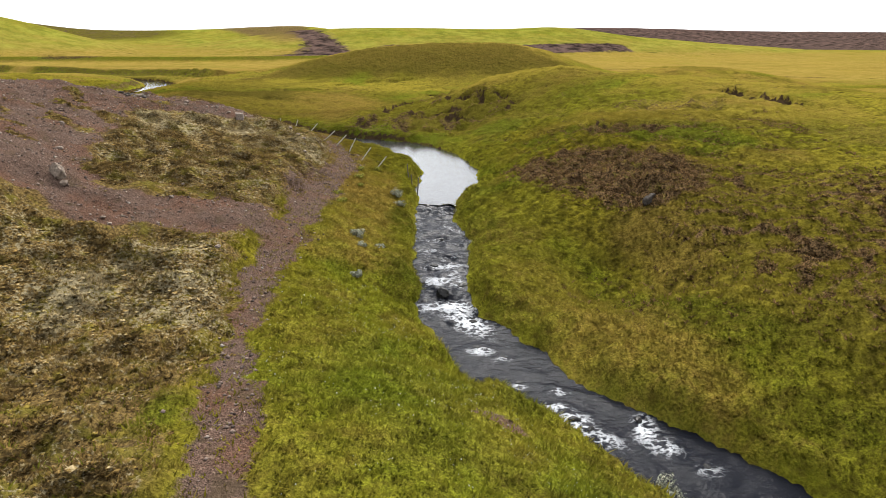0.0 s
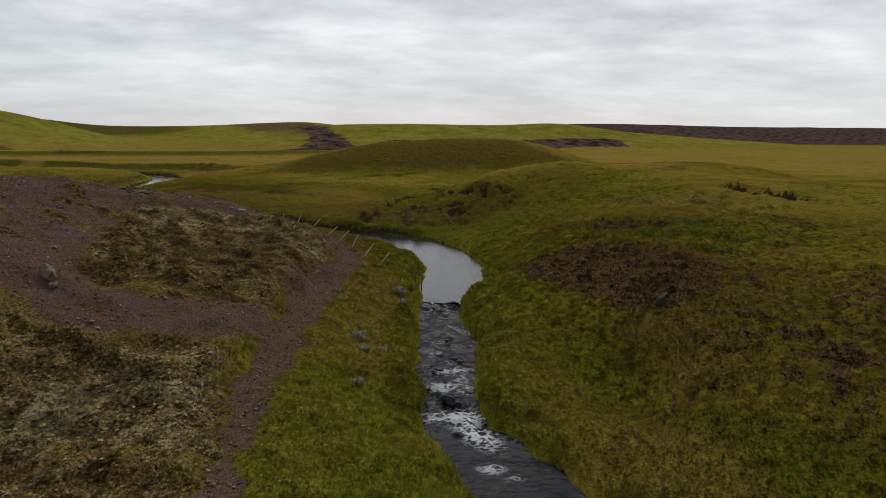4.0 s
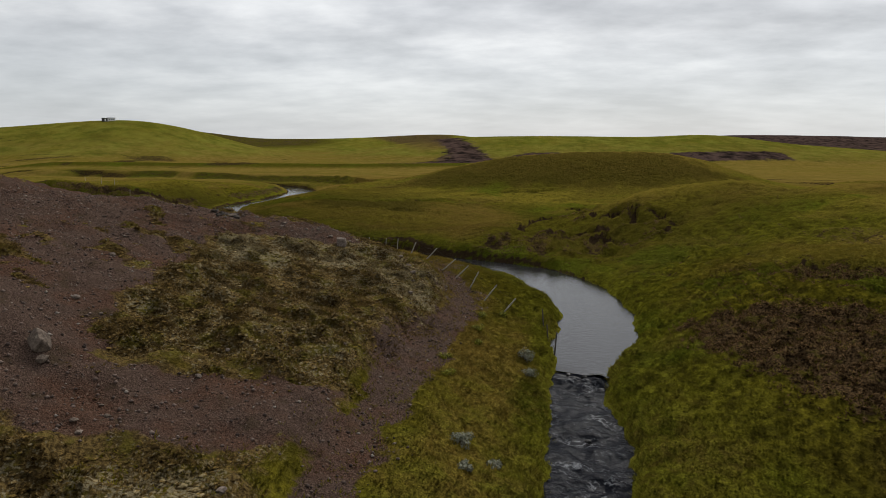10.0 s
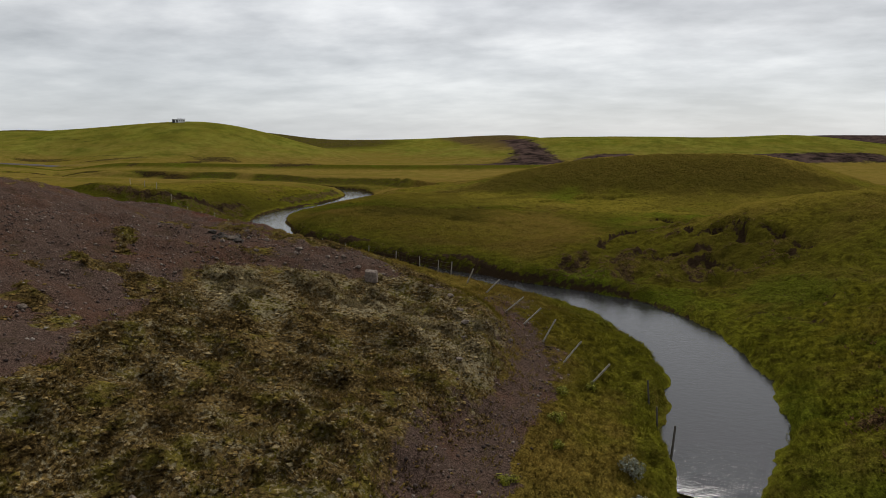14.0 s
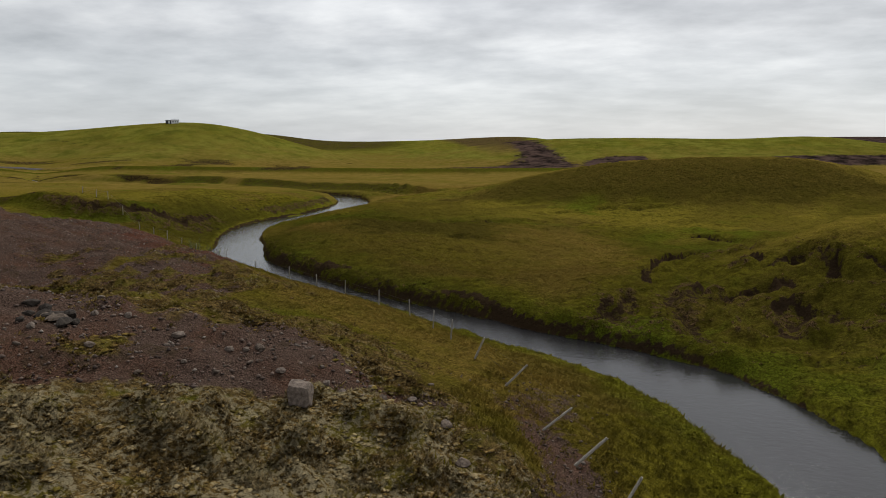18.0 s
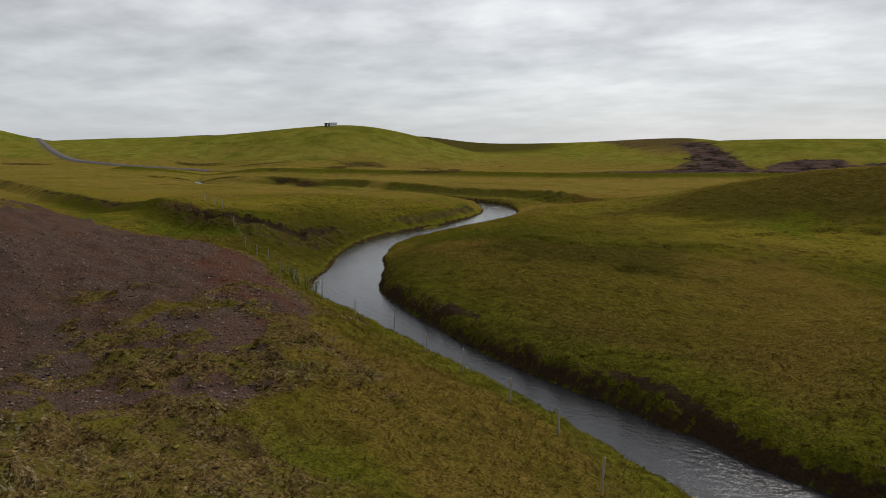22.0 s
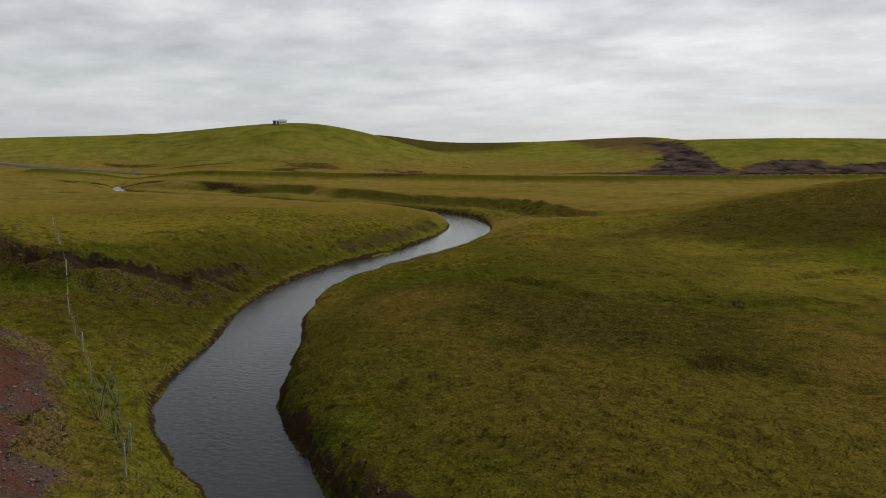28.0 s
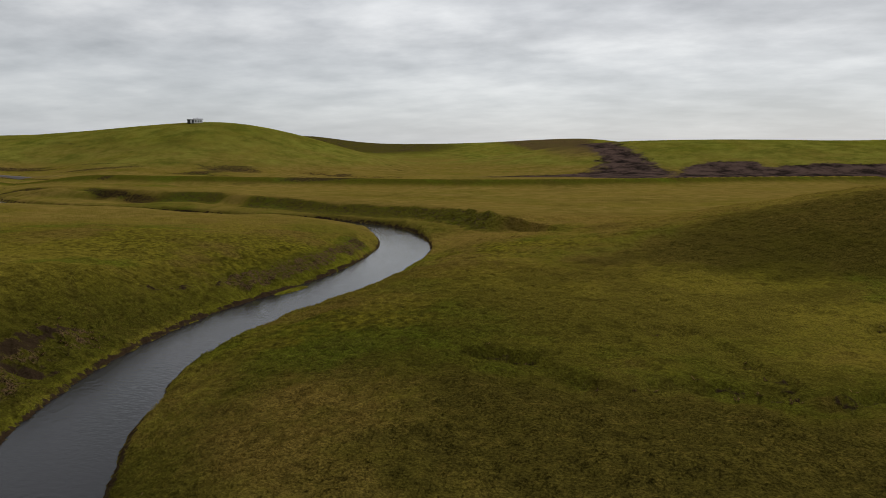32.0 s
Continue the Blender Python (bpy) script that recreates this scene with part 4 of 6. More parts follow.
masks = {
    "gravel": np.maximum(np.maximum(np.maximum(gravel, track), 0.52 * inside(BROWN_EARTH, 1.0, 4)), 0.75 * along(ROAD, 1.2)),
    "cushion": moss_mask,
    "pale": 0.1 + 0.45 * np.maximum(inside(MOSS_SLOPE, 1.0, 3), inside(MOSS_NEAR, 1.0, 3)) + 0.75 * np.maximum(inside(PALE_CREST, 1.2, 3), inside(PALE_NEAR, 1.2, 3)),
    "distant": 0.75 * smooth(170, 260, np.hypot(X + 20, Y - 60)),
    "moss": np.maximum(moss_mask, 0.95 * np.clip(2 * np.maximum.reduce([inside(RIDGE, 1.6, 2), inside(MOSS_SLOPE, 1.6, 2), inside(MOSS_NEAR, 1.6, 2)]), 0, 1)),
    # heather; on the banks and terrace edge it also deepens their painted shade
    "heath": np.maximum.reduce([inside(HEATH_KNOLL, 1.2, 3), side_riser, 0.3 * cut_bank, 0.62 * ledge, 0.45 * far_bank, 0.25 * steps, 0.62 * left_bank, 0.62 * slip,
                                0.75 * inside(HEATH_BAND, 0.6, 2.5), 0.75 * inside(HEATH_BIT, 0.6, 2), 0.55 * inside(RIM_HEATH, 1.0, 3), 0.5 * inside(HEATH_PALE, 1.5, 5), 0.8 * inside(CREST_HEATH, 12, 0), 0.42 * riser * (1 - side_tread), 0.5 * slip_wide * smooth(0.40, 0.47, 0.5 - np.abs(fbm(X, Y, 4.2, 123, 2) - 0.5)), 0.8 * inside(BROWN_HILL, 8, 0), 0.45 * far_ridge, 0.7 * patches([(-430, 205, 40, 22, 20, 0.5)])]),
    # dark green patches; on slopes, cuts and embankment it paints their shaded faces
    "dark_and_shaded": np.clip(np.maximum.reduce([0.6 * slip_wide, 0.4 * riser, slope, 0.9 * left_slope, far_ridge, 1.0 * embankment, 1.0 * cut, 1.0 * far_bank, 0.7 * left_bank, 0.3 * mound_face, 0.8 * inside(MOOR, 3, 5), 0.35 * inside(KNOLL, 5, 5) * smooth(0.4, 0.6, fbm(X, Y, 9, 93)), 0.95 * smooth(0.38, 0.56, fbm(X, Y, 15, 95)) * smooth(88, 112, Y) * (SIDE < 0) * (1 - smooth(125, 172, Y + (NOISE_C - 0.5) * 20)) * (1 - inside(TAWNY, 4, 6))]) + 0.9 * patches([(-1.6, 31, 1.2, 2.6, 0, 0.6), (-2.6, 41.5, 1.1, 2.2, 0, 0.6), (14, 17.5, 2.2, 0.7, -40, 0.6), (11, 26, 0.9, 6, 25, 0.6)]), 0, 1),
    "sward": np.clip(1.35 - D / 30, 0, 1) * (D > 0.3) * (1 - smooth(140, 160, Y)),
    "straw": np.clip(np.maximum.reduce([0.9 * patches([(-6, 137, 38, 10, 0, 0.5), (13, 100, 12, 4.5, 0, 0.5), (-40, 140, 16, 12, 0, 0.6), (22, 62, 12, 3.5, -8, 0.5), (36, 84, 16, 10, 0, 0.6), (30, 125, 24, 14, 0, 0.6), (-36, 128, 10, 4, 0, 0.6), (-84, 122, 14, 12, 0, 0.6)]), 0.42 * smooth(0.48, 0.6, fbm(X, Y, 14, 119)) * smooth(10, 22, D)]), 0, 1) * (1 - inside(MOUND_FACE, 3, 5)) * (1 - 0.7 * inside(MOOR, 3, 5)) * (1 - steep) * (1 - 0.6 * slip_wide) * (1 - 0.5 * patches([(-28, 116, 24, 16, 0, 0.5)])),
    # dark brown turf; over MOUND_FACE it paints the mound's shaded side
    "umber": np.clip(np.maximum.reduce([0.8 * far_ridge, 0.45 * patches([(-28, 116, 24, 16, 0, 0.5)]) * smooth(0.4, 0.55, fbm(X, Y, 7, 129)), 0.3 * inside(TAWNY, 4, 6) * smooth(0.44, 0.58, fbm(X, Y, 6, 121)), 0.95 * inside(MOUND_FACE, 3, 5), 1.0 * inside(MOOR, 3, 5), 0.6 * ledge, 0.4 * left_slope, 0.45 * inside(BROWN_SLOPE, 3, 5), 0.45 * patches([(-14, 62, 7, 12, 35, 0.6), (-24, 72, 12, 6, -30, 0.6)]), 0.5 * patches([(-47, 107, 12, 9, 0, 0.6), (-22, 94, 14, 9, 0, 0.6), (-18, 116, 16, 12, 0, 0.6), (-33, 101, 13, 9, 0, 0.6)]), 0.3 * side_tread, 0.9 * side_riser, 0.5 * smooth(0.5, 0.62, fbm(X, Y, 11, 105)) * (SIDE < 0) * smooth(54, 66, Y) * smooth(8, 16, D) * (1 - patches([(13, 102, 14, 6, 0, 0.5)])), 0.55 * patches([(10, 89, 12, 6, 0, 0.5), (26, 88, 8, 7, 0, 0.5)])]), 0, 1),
    "red": inside(RED_SOIL, 1.2, 5) * smooth(0.45, 0.9, gravel),
    "lush": np.clip(np.maximum(0.55 * inside(KNOLL, 5, 5), np.maximum(np.maximum(np.maximum(0.5 * inside(LUSH_RIGHT, 2.5, 3), inside(LUSH_STREAK, 1.2, 2.5)), 0.95 * inside(LUSH_LEFT, 1.5, 3)), 0.7 * (1 - smooth(1, 5, D)) * (1 - 0.7 * left_slope))) + smooth(220, 420, np.hypot(X, Y)) * smooth(6.0, 9.0, Z) * 0.8, 0, 1),
    "dry": np.clip(np.maximum.reduce([0.35 * inside(MOOR, 3, 5), inside(BROWN_SLOPE, 1.5, 3), 0.55 * inside(BROWN_BANK, 1.0, 2), 0.32 * inside(BROWN_SWARD, 1.2, 3), inside(BROWN_EARTH, 2.5, 3), 0.75 * inside(MIXED_BANK, 1.0, 4), inside(TAWNY, 4, 6), 0.95 * smooth(0.2, 0.6, mound_rise), 0.3 * inside(LUSH_LEFT, 1.5, 3) * smooth(0.45, 0.6, fbm(X, Y, 3.0, 89)), 0.55 * smooth(0.42, 0.58, fbm(X, Y, 18, 97)) * smooth(88, 112, Y) * (SIDE < 0), 0.8 * smooth(10, 16, X) * smooth(52, 62, Y) * smooth(0.36, 0.55, fbm(X, Y, 9, 107)) * (Y < 140), patches([(1, 168, 46, 9, 0, 0.4), (12, 101, 13, 5, 0, 0.6)])])
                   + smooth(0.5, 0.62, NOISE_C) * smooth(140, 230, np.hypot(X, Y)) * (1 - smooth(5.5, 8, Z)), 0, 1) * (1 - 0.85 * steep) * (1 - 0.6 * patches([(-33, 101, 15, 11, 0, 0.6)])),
    # bare soil, plus painted shadow on step faces and in the slip's hollows
    "soil_and_shade": np.maximum.reduce([shore, 0.72 * (ledge > 0) * smooth(-1.3, -0.7, RIM) * (1 - smooth(-0.2, 0.3, RIM)) * smooth(0.38, 0.5, fbm(X, Y, 4, 65)), 0.62 * slip * smooth(0.49, 0.58, fbm(X, Y, 1.7, 83, 2)), 0.42 * far_bank, steps, 0.5 * cut_bank * smooth(0.46, 0.6, fbm(X, Y, 3.2, 115)), 0.62 * patches(BOG_EDGES), 0.62 * bog]),
    "plain": (1 - far_ridge) * (1 - far_bank) * (1 - embankment) * (1 - bog) * smooth(175, 215, np.hypot(X, Y)) * (1 - smooth(10, 17, Z)) * (1 - smooth(500, 700, Y)),
    "upland": (1 - far_ridge) * smooth(240, 330, np.hypot(X + 20, Y - 60)) * smooth(4.5, 7, Z) * (1 - 0.8 * inside(BROWN_HILL, 10, 0)) * (1 - 0.8 * inside(CREST_HEATH, 12, 0)),
    "scree": np.maximum(np.maximum(inside(SCREE_A, 14, 0), inside(SCREE_B, 8, 0)), np.maximum(inside(DARK_FELL, 60, 0), 0.38 * far_ridge)),
}
near = smooth(-88, -82, X) * (1 - smooth(36, 44, X)) * (1 - smooth(188, 200, Y))
lumps = np.clip((fbm(X, Y, 1.25, 81, 2) - 0.40) * 2.4, 0, 1) * 0.22 + (fbm(X, Y, 0.6, 91, 2) - 0.5) * 0.14
rough_here = 1.0 - 0.88 * masks["gravel"] + 2.2 * masks["heath"] + 1.5 * masks["moss"] + 1.0 * masks["soil_and_shade"]
Z = Z + slip * (smooth(0.44, 0.58, fbm(X, Y, 1.7, 83, 2)) * -0.42 + (fbm(X, Y, 0.8, 109, 2) - 0.5) * 0.5) * smooth(0.3, 1.5, D)
Z = Z + slip_wide * (np.abs(fbm(X, Y, 4.2, 123, 2) - 0.5) * -2.6 + 0.3 + (fbm(X, Y, 1.1, 125, 2) - 0.5) * 0.4) * smooth(0.5, 2.0, D)
Z = Z - 0.17 * side_tread * smooth(0.2, 0.6, side_phase) * (1 - smooth(0.6, 1.0, side_phase))
Z = Z - 0.30 * tread_here * (1 - side_tread) * smooth(0.25, 0.6, tread_phase) * (1 - smooth(0.6, 1.0, tread_phase))
# bulging mossy turf along the water
Z = Z + 0.5 * np.exp(-((D - 1.0) / 1.1) ** 2) * smooth(0.46, 0.66, fbm(X, Y, 1.5, 113, 2)) * smooth(0.1, 0.5, D) * (1 - smooth(60, 76, Y)) * (X > -8)
Z = Z + 0.16 * near * np.clip(moss_mask - 0.3, 0, 1) * (Y > 54) * smooth(0.4, 0.6, fbm(X, Y, 0.9, 87, 2))
Z = Z + near * lumps * rough_here * smooth(-0.1, 0.8, D)
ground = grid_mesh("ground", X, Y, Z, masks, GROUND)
tagged(ground, "green and tawny moorland with bare gravel, moss and a carved stream bed", "ground", kind="structure")


def at(table, x, y):
    """A value of the ground's own sheet at places x, y."""
    i, j = np.clip(np.searchsorted(xs, x) - 1, 0, len(xs) - 2), np.clip(np.searchsorted(ys, y) - 1, 0, len(ys) - 2)
    u, v = (x - xs[i]) / (xs[i + 1] - xs[i]), (y - ys[j]) / (ys[j + 1] - ys[j])
    return (table[j, i] * (1 - u) + table[j, i + 1] * u) * (1 - v) + (table[j + 1, i] * (1 - u) + table[j + 1, i + 1] * u) * v


def height(x, y):
    return float(at(Z, np.array([float(x)]), np.array([float(y)]))[0])


# ---------------------------------------------------------------- water


def water_material(name, base, spec, calm, ior):
    wm = Mat(name, 0.1, spec)
    ripple = wm.noise(2.2, 4, 0.6, 3, stretch=(1, 1.6, 1))
    chop = wm.noise(7, 4, 0.65, 9)
    streak = wm.math("ABSOLUTE", wm.math("SUBTRACT", wm.noise(1.7, 5, 0.62, 43, stretch=(1, 1.5, 1)), 0.5))
    foam_n = wm.math("ADD", wm.math("MULTIPLY", wm.noise(3.0, 6, 0.78, 13), 0.55), wm.math("MULTIPLY", wm.span(streak, 0.0, 0.14, 1.0, 0.0), 0.45))
    foam_m = wm.span(wm.math("ADD", wm.attr("foam"), wm.math("MULTIPLY", wm.math("SUBTRACT", foam_n, 0.55), 2.0)), 0.40, 1.45)
    col = wm.mix(foam_m, base, (0.34, 0.352, 0.37))
    wm.b.inputs["IOR"].default_value = ior
    wn = wm.bump(ripple, wm.math("ADD", wm.math("MULTIPLY", wm.attr("rough"), 0.5), calm), 0.15)
    wn = wm.bump(chop, wm.math("ADD", wm.math("MULTIPLY", wm.attr("rough"), 0.6), calm), 0.04, wn)
    return wm.done(col, wn, wm.mix(foam_m, (0.07, 0.07, 0.07), (0.8, 0.8, 0.8)))


RAPIDS = water_material("rapids_water", (0.006, 0.0066, 0.009), 0.5, 0.08, 1.07)
POOL = water_material("pool_water", (0.016, 0.016, 0.017), 0.55, 0.13, 1.33)


def water_sheet(name, line, across, material, label):
    """A strip of water along a line, a little wider than the stream, to run in under its banks."""
    tan = np.gradient(line[:, :2], axis=0)
    tan /= np.linalg.norm(tan, axis=1)[:, None]
    off = np.linspace(-1, 1, across)
    half = (line[:, 2] + 0.55)[:, None]
    X2 = line[:, 0][:, None] - tan[:, 1][:, None] * off * half
    Y2 = line[:, 1][:, None] + tan[:, 0][:, None] * off * half
    Z2 = np.repeat(water_level(line[:, 1])[:, None], across, 1)
    fast = 1 - smooth(46.2, 46.65, Y2)
    rapid = fast * smooth(26.5, 29.5, Y2)
    foam = (0.03 + 0.12 * rapid) * fast * smooth(0.45, 0.65, fbm(X2, Y2 * 2.2, 0.9, 131)) + 0.10 * rapid
    for fx, fy, rx, ry, turn, amount in FOAM:
        foam = np.maximum(foam, amount * soft_patch(X2, Y2, fx, fy, rx, ry, turn, 0.7))
    foam = foam * np.clip((Y2 < 46.5) + (Y2 > 100), 0, 1)
    Z2 = Z2 + fast * ((fbm(X2, Y2, 0.9, 101) - 0.5) * 0.26 + (fbm(X2, Y2, 0.35, 111) - 0.5) * 0.12) * (0.6 + rapid) + foam * (fbm(X2, Y2, 0.5, 121) - 0.35) * 0.22
    ob = grid_mesh(name, X2, Y2, Z2, {"foam": foam, "rough": np.clip(fast * 0.8 + 0.25 * smooth(75, 79, Y2) * (1 - smooth(84, 100, Y2)), 0, 1)}, material)
    return tagged(ob, label, "water", kind="structure")


water_sheet("water_rapids", spline(LOWER, 0.12), 26, RAPIDS, "dark running water with white foam over stones")
water_sheet("water_pool", upper_line, 10, POOL, "smooth grey stream water that mirrors the clouds")

# ---------------------------------------------------------------- things: helpers


def part(name, bm, material, parent=None, label="", shade=False):
    """Links a bmesh as one mesh object, under a thing or a part."""
    mesh = bpy.data.meshes.new(name)
    bm.to_mesh(mesh)
    bm.free()
    if shade:
        mesh.polygons.foreach_set("use_smooth", np.ones(len(mesh.polygons), bool))
    mesh.materials.append(material)
    ob = new(name, mesh)
    if parent is not None:
        ob.parent = parent
    if label:
        ob["label"] = label
    return ob


def raw_mesh(name, verts, tris, material, extra=None):
    """One mesh from arrays of points and triangles, with named values on its points."""
    mesh = bpy.data.meshes.new(name)
    mesh.vertices.add(len(verts))
    mesh.vertices.foreach_set("co", np.asarray(verts, np.float32).ravel())
    mesh.loops.add(tris.size)
    mesh.loops.foreach_set("vertex_index", np.asarray(tris, np.int32).ravel())
    mesh.polygons.add(len(tris))
    mesh.polygons.foreach_set("loop_start", np.arange(0, tris.size, 3, dtype=np.int32))
    for key, values in (extra or {}).items():
        a = mesh.attributes.new(key, "FLOAT", "POINT")
        a.data.foreach_set("value", np.asarray(values, np.float32).ravel())
    mesh.update(calc_edges=True)
    mesh.materials.append(material)
    return new(name, mesh)


def rock_bmesh(seed, size, flat=0.7, blocky=0.0, detail=3):
    """A broken stone: a ball pushed in by flat faces and roughened."""
    rng = random.Random(seed)
    bm = bmesh.new()
    bmesh.ops.create_icosphere(bm, subdivisions=detail, radius=1.0)
    planes = []
    for _ in range(2 if blocky else 16):
        v = Vector((rng.uniform(-1, 1), rng.uniform(-1, 1), rng.uniform(-0.6, 1))).normalized()
        planes.append((v, rng.uniform(0.52, 0.82)))
    if blocky:
        for v in ((1, 0, 0), (-1, 0, 0), (0, 1, 0), (0, -1, 0), (0, 0, 1)):
            planes.append((Vector((v[0] + rng.uniform(-0.12, 0.12), v[1] + rng.uniform(-0.12, 0.12), v[2] + rng.uniform(-0.12, 0.12))).normalized(), blocky))
    shift = Vector((seed * 3.7, seed * 1.3, seed * 0.9))
    for v in bm.verts:
        p = v.co.copy()
        for n, dist in planes:
            over = p.dot(n) - dist
            if over > 0:
                p -= n * over * 0.92
        p *= 1 + 0.10 * noise.noise(p * 2.3 + shift) + 0.05 * noise.noise(p * 6 + shift)
        v.co = Vector((p.x * size[0], p.y * size[1], p.z * size[2] * flat))
    return bm


def stone_material(name, dark, light, lichen, amount):
    m = Mat(name, 0.92, 0.15)
    co = m.t.nodes.new("ShaderNodeTexCoord").outputs["Object"]
    a = m.mix(m.span(m.noise(7, 5, 0.7, 1, co), 0.3, 0.7), dark, light)
    a = m.mix(m.span(m.noise(3.2, 4, 0.65, 5, co), 0.62 - amount, 0.72 - amount), a, lichen)
    h = m.noise(12, 5, 0.7, 3, co)
    return m.done(a, m.bump(h, 0.8, 0.05))


LICHEN_STONE = stone_material("lichen_grey_stone", (0.058, 0.043, 0.034), (0.16, 0.125, 0.096), (0.23, 0.195, 0.15), 0.06)
DARK_STONE = stone_material("dark_basalt", (0.014, 0.011, 0.009), (0.056, 0.046, 0.037), (0.13, 0.115, 0.095), -0.02)
WET_STONE = stone_material("wet_basalt", (0.006, 0.006, 0.006), (0.022, 0.021, 0.020), (0.03, 0.03, 0.028), -0.1)
WET_STONE.node_tree.nodes["Principled BSDF"].inputs["Roughness"].default_value = 0.25
TAN_STONE = stone_material("brown_stone", (0.075, 0.058, 0.046), (0.20, 0.16, 0.13), (0.27, 0.235, 0.19), -0.02)


def put_rock(name, x, y, seed, size, material, label, flat=0.75, blocky=0.0, sink=0.15, turn=0.0, category="rock", group="", detail=3, z=None):
    ob = part(name, rock_bmesh(seed, size, flat, blocky, detail), material)
    base = height(x, y) if z is None else z
    ob.matrix_basis = pose(x, y, base + size[2] * flat * (0.72 - sink), 0, 0, turn)
    return tagged(ob, label, category, group)


# ---------------------------------------------------------------- rocks on the ridge and heath
put_rock("boulder", -17.8, 29.85, 6, (0.58, 0.42, 0.5), LICHEN_STONE, "pale lichen-spotted boulder on brown gravel", flat=0.9, turn=-35, sink=0.5)
put_rock("boulder", -17.32, 29.45, 8, (0.24, 0.2, 0.22), LICHEN_STONE, "smaller pale boulder leaning against a larger one", turn=20)
put_rock("stone_block", -16.55, 53.85, 5, (0.5, 0.42, 0.46), TAN_STONE, "squarish brown stone block on the gravel ridge", flat=1.0, blocky=0.58, sink=0.1, turn=12)
put_rock("heath_rock", 12.2, 38.5, 12, (0.34, 0.3, 0.42), DARK_STONE, "dark upright rock at the edge of brown heath", flat=1.0)
put_rock("heath_rock", 12.7, 39.1, 14, (0.28, 0.26, 0.26), DARK_STONE, "dark low rock at the edge of brown heath")
rng = random.Random(4)
for k in range(20):
    a, r = rng.uniform(0, 6.28), rng.uniform(0, 1.15)
    s = rng.uniform(0.16, 0.36)
    put_rock("heap_stone", -24.6 + r * math.cos(a) * 1.2, 53.1 + r * math.sin(a) * 0.7, 20 + k, (s, s * rng.uniform(0.7, 1), s * rng.uniform(0.6, 0.9)), DARK_STONE if k % 3 else LICHEN_STONE,
             "rough dark stone in a low heap on the ridge", turn=rng.uniform(0, 360), category="stone", group="stones of the heap", detail=2)
SCATTER = [(-14.8, 55.4, 0.3), (-14.3, 56.5, 0.24), (-20.5, 52.2, 0.2), (-16.4, 56.4, 0.2), (-14.6, 59.1, 0.2), (-20.9, 54.3, 0.32), (-18.6, 54.5, 0.2), (-16.0, 55.2, 0.26), (-22.2, 52.3, 0.26), (-9.7, 27, 0.28), (-12.9, 55.6, 0.42),
           (-14.2, 35.1, 0.22), (-15, 28, 0.22), (-14.6, 27.7, 0.2), (-12.0, 54.2, 0.38), (-11.2, 52.4, 0.34), (-10.7, 50.6, 0.3), (-10.2, 48.0, 0.3)]
for k, (x, y, s) in enumerate(SCATTER):
    put_rock("field_stone", x, y, 50 + k, (s * 0.75, s * 0.6, s * 0.5), TAN_STONE if k % 2 else LICHEN_STONE, "weathered grey-brown stone lying on gravel", turn=k * 47, category="stone", group="stones on the ridge", detail=2)
# a few shapes, laid many times over the open gravel, thickest on the brow
stone_shapes = []
for k in range(9):
    ob = part("field_stone", rock_bmesh(90 + k, (1.0, 0.62 + 0.05 * k, 0.75), 0.75, 0.0, 2), TAN_STONE if k % 3 else LICHEN_STONE)
    stone_shapes.append(ob.data)
    bpy.data.objects.remove(ob)
placed = 0
while placed < 210:
    x, y = (rng.gauss(-18, 4.5), rng.gauss(54, 3.2)) if placed < 120 else (rng.uniform(-34, -9), rng.uniform(26, 66))
    placed += 1
    if at(masks["gravel"], np.array([x]), np.array([y]))[0] < 0.5:
        continue
    s = 0.07 + 0.17 * rng.random() ** 2.5
    ob = new("field_stone", rng.choice(stone_shapes))
    ob.matrix_basis = pose(x, y, height(x, y) + s * 0.28, rng.uniform(-12, 12), rng.uniform(-12, 12), rng.uniform(0, 360)) @ Matrix.Scale(s, 4)
    tagged(ob, "small brown stone lying on gravel" if s < 0.15 else "fist-sized weathered stone on bare gravel", "stone", "stones on the ridge")

# ---------------------------------------------------------------- stones in the rapids
put_rock("rapids_rock", 0.0, 31.15, 31, (0.42, 0.36, 0.4), WET_STONE, "wet black rock parting the white water", z=-1.05, flat=0.9, sink=0.1)
for k, (x, y, s) in enumerate([(4.75, 20.55, 0.28), (5.2, 19.95, 0.22), (4.95, 19.15, 0.34), (1.5, 26.0, 0.3), (3.05, 23.1, 0.2), (7.05, 20.6, 0.25), (0.95, 34.6, 0.35), (-0.5, 35.1, 0.3), (1.0, 32.4, 0.4), (-1.1, 32.9, 0.3),
                               (-1.15, 46.5, 0.22), (-0.3, 46.45, 0.25), (0.25, 46.5, 0.24), (-0.1, 39.6, 0.2), (-0.9, 37.5, 0.22), (8.5, 17.9, 0.2), (2.6, 25.2, 0.2), (1.4, 28.5, 0.3), (-0.9, 30.6, 0.32)]):
    put_rock("rapids_rock", x, y, 140 + k, (s, s * 0.8, s * 0.7), WET_STONE, "wet black stone just breaking the rapids", z=float(water_level(np.array([y]))[0]) - s * 0.28, category="rock", group="stones in the rapids", turn=k * 53, detail=2)

# ---------------------------------------------------------------- fence
WOOD = Mat("grey_post_wood", 0.85, 0.2)
wco = WOOD.t.nodes.new("ShaderNodeTexCoord").outputs["Object"]
WOOD = WOOD.done(WOOD.mix(WOOD.span(WOOD.noise(9, 4, 0.6, 2, wco, (4, 4, 0.5)), 0.3, 0.7), (0.16, 0.14, 0.115), (0.40, 0.37, 0.32)))
DARK_WOOD = Mat("dark_post_wood", 0.85, 0.2)
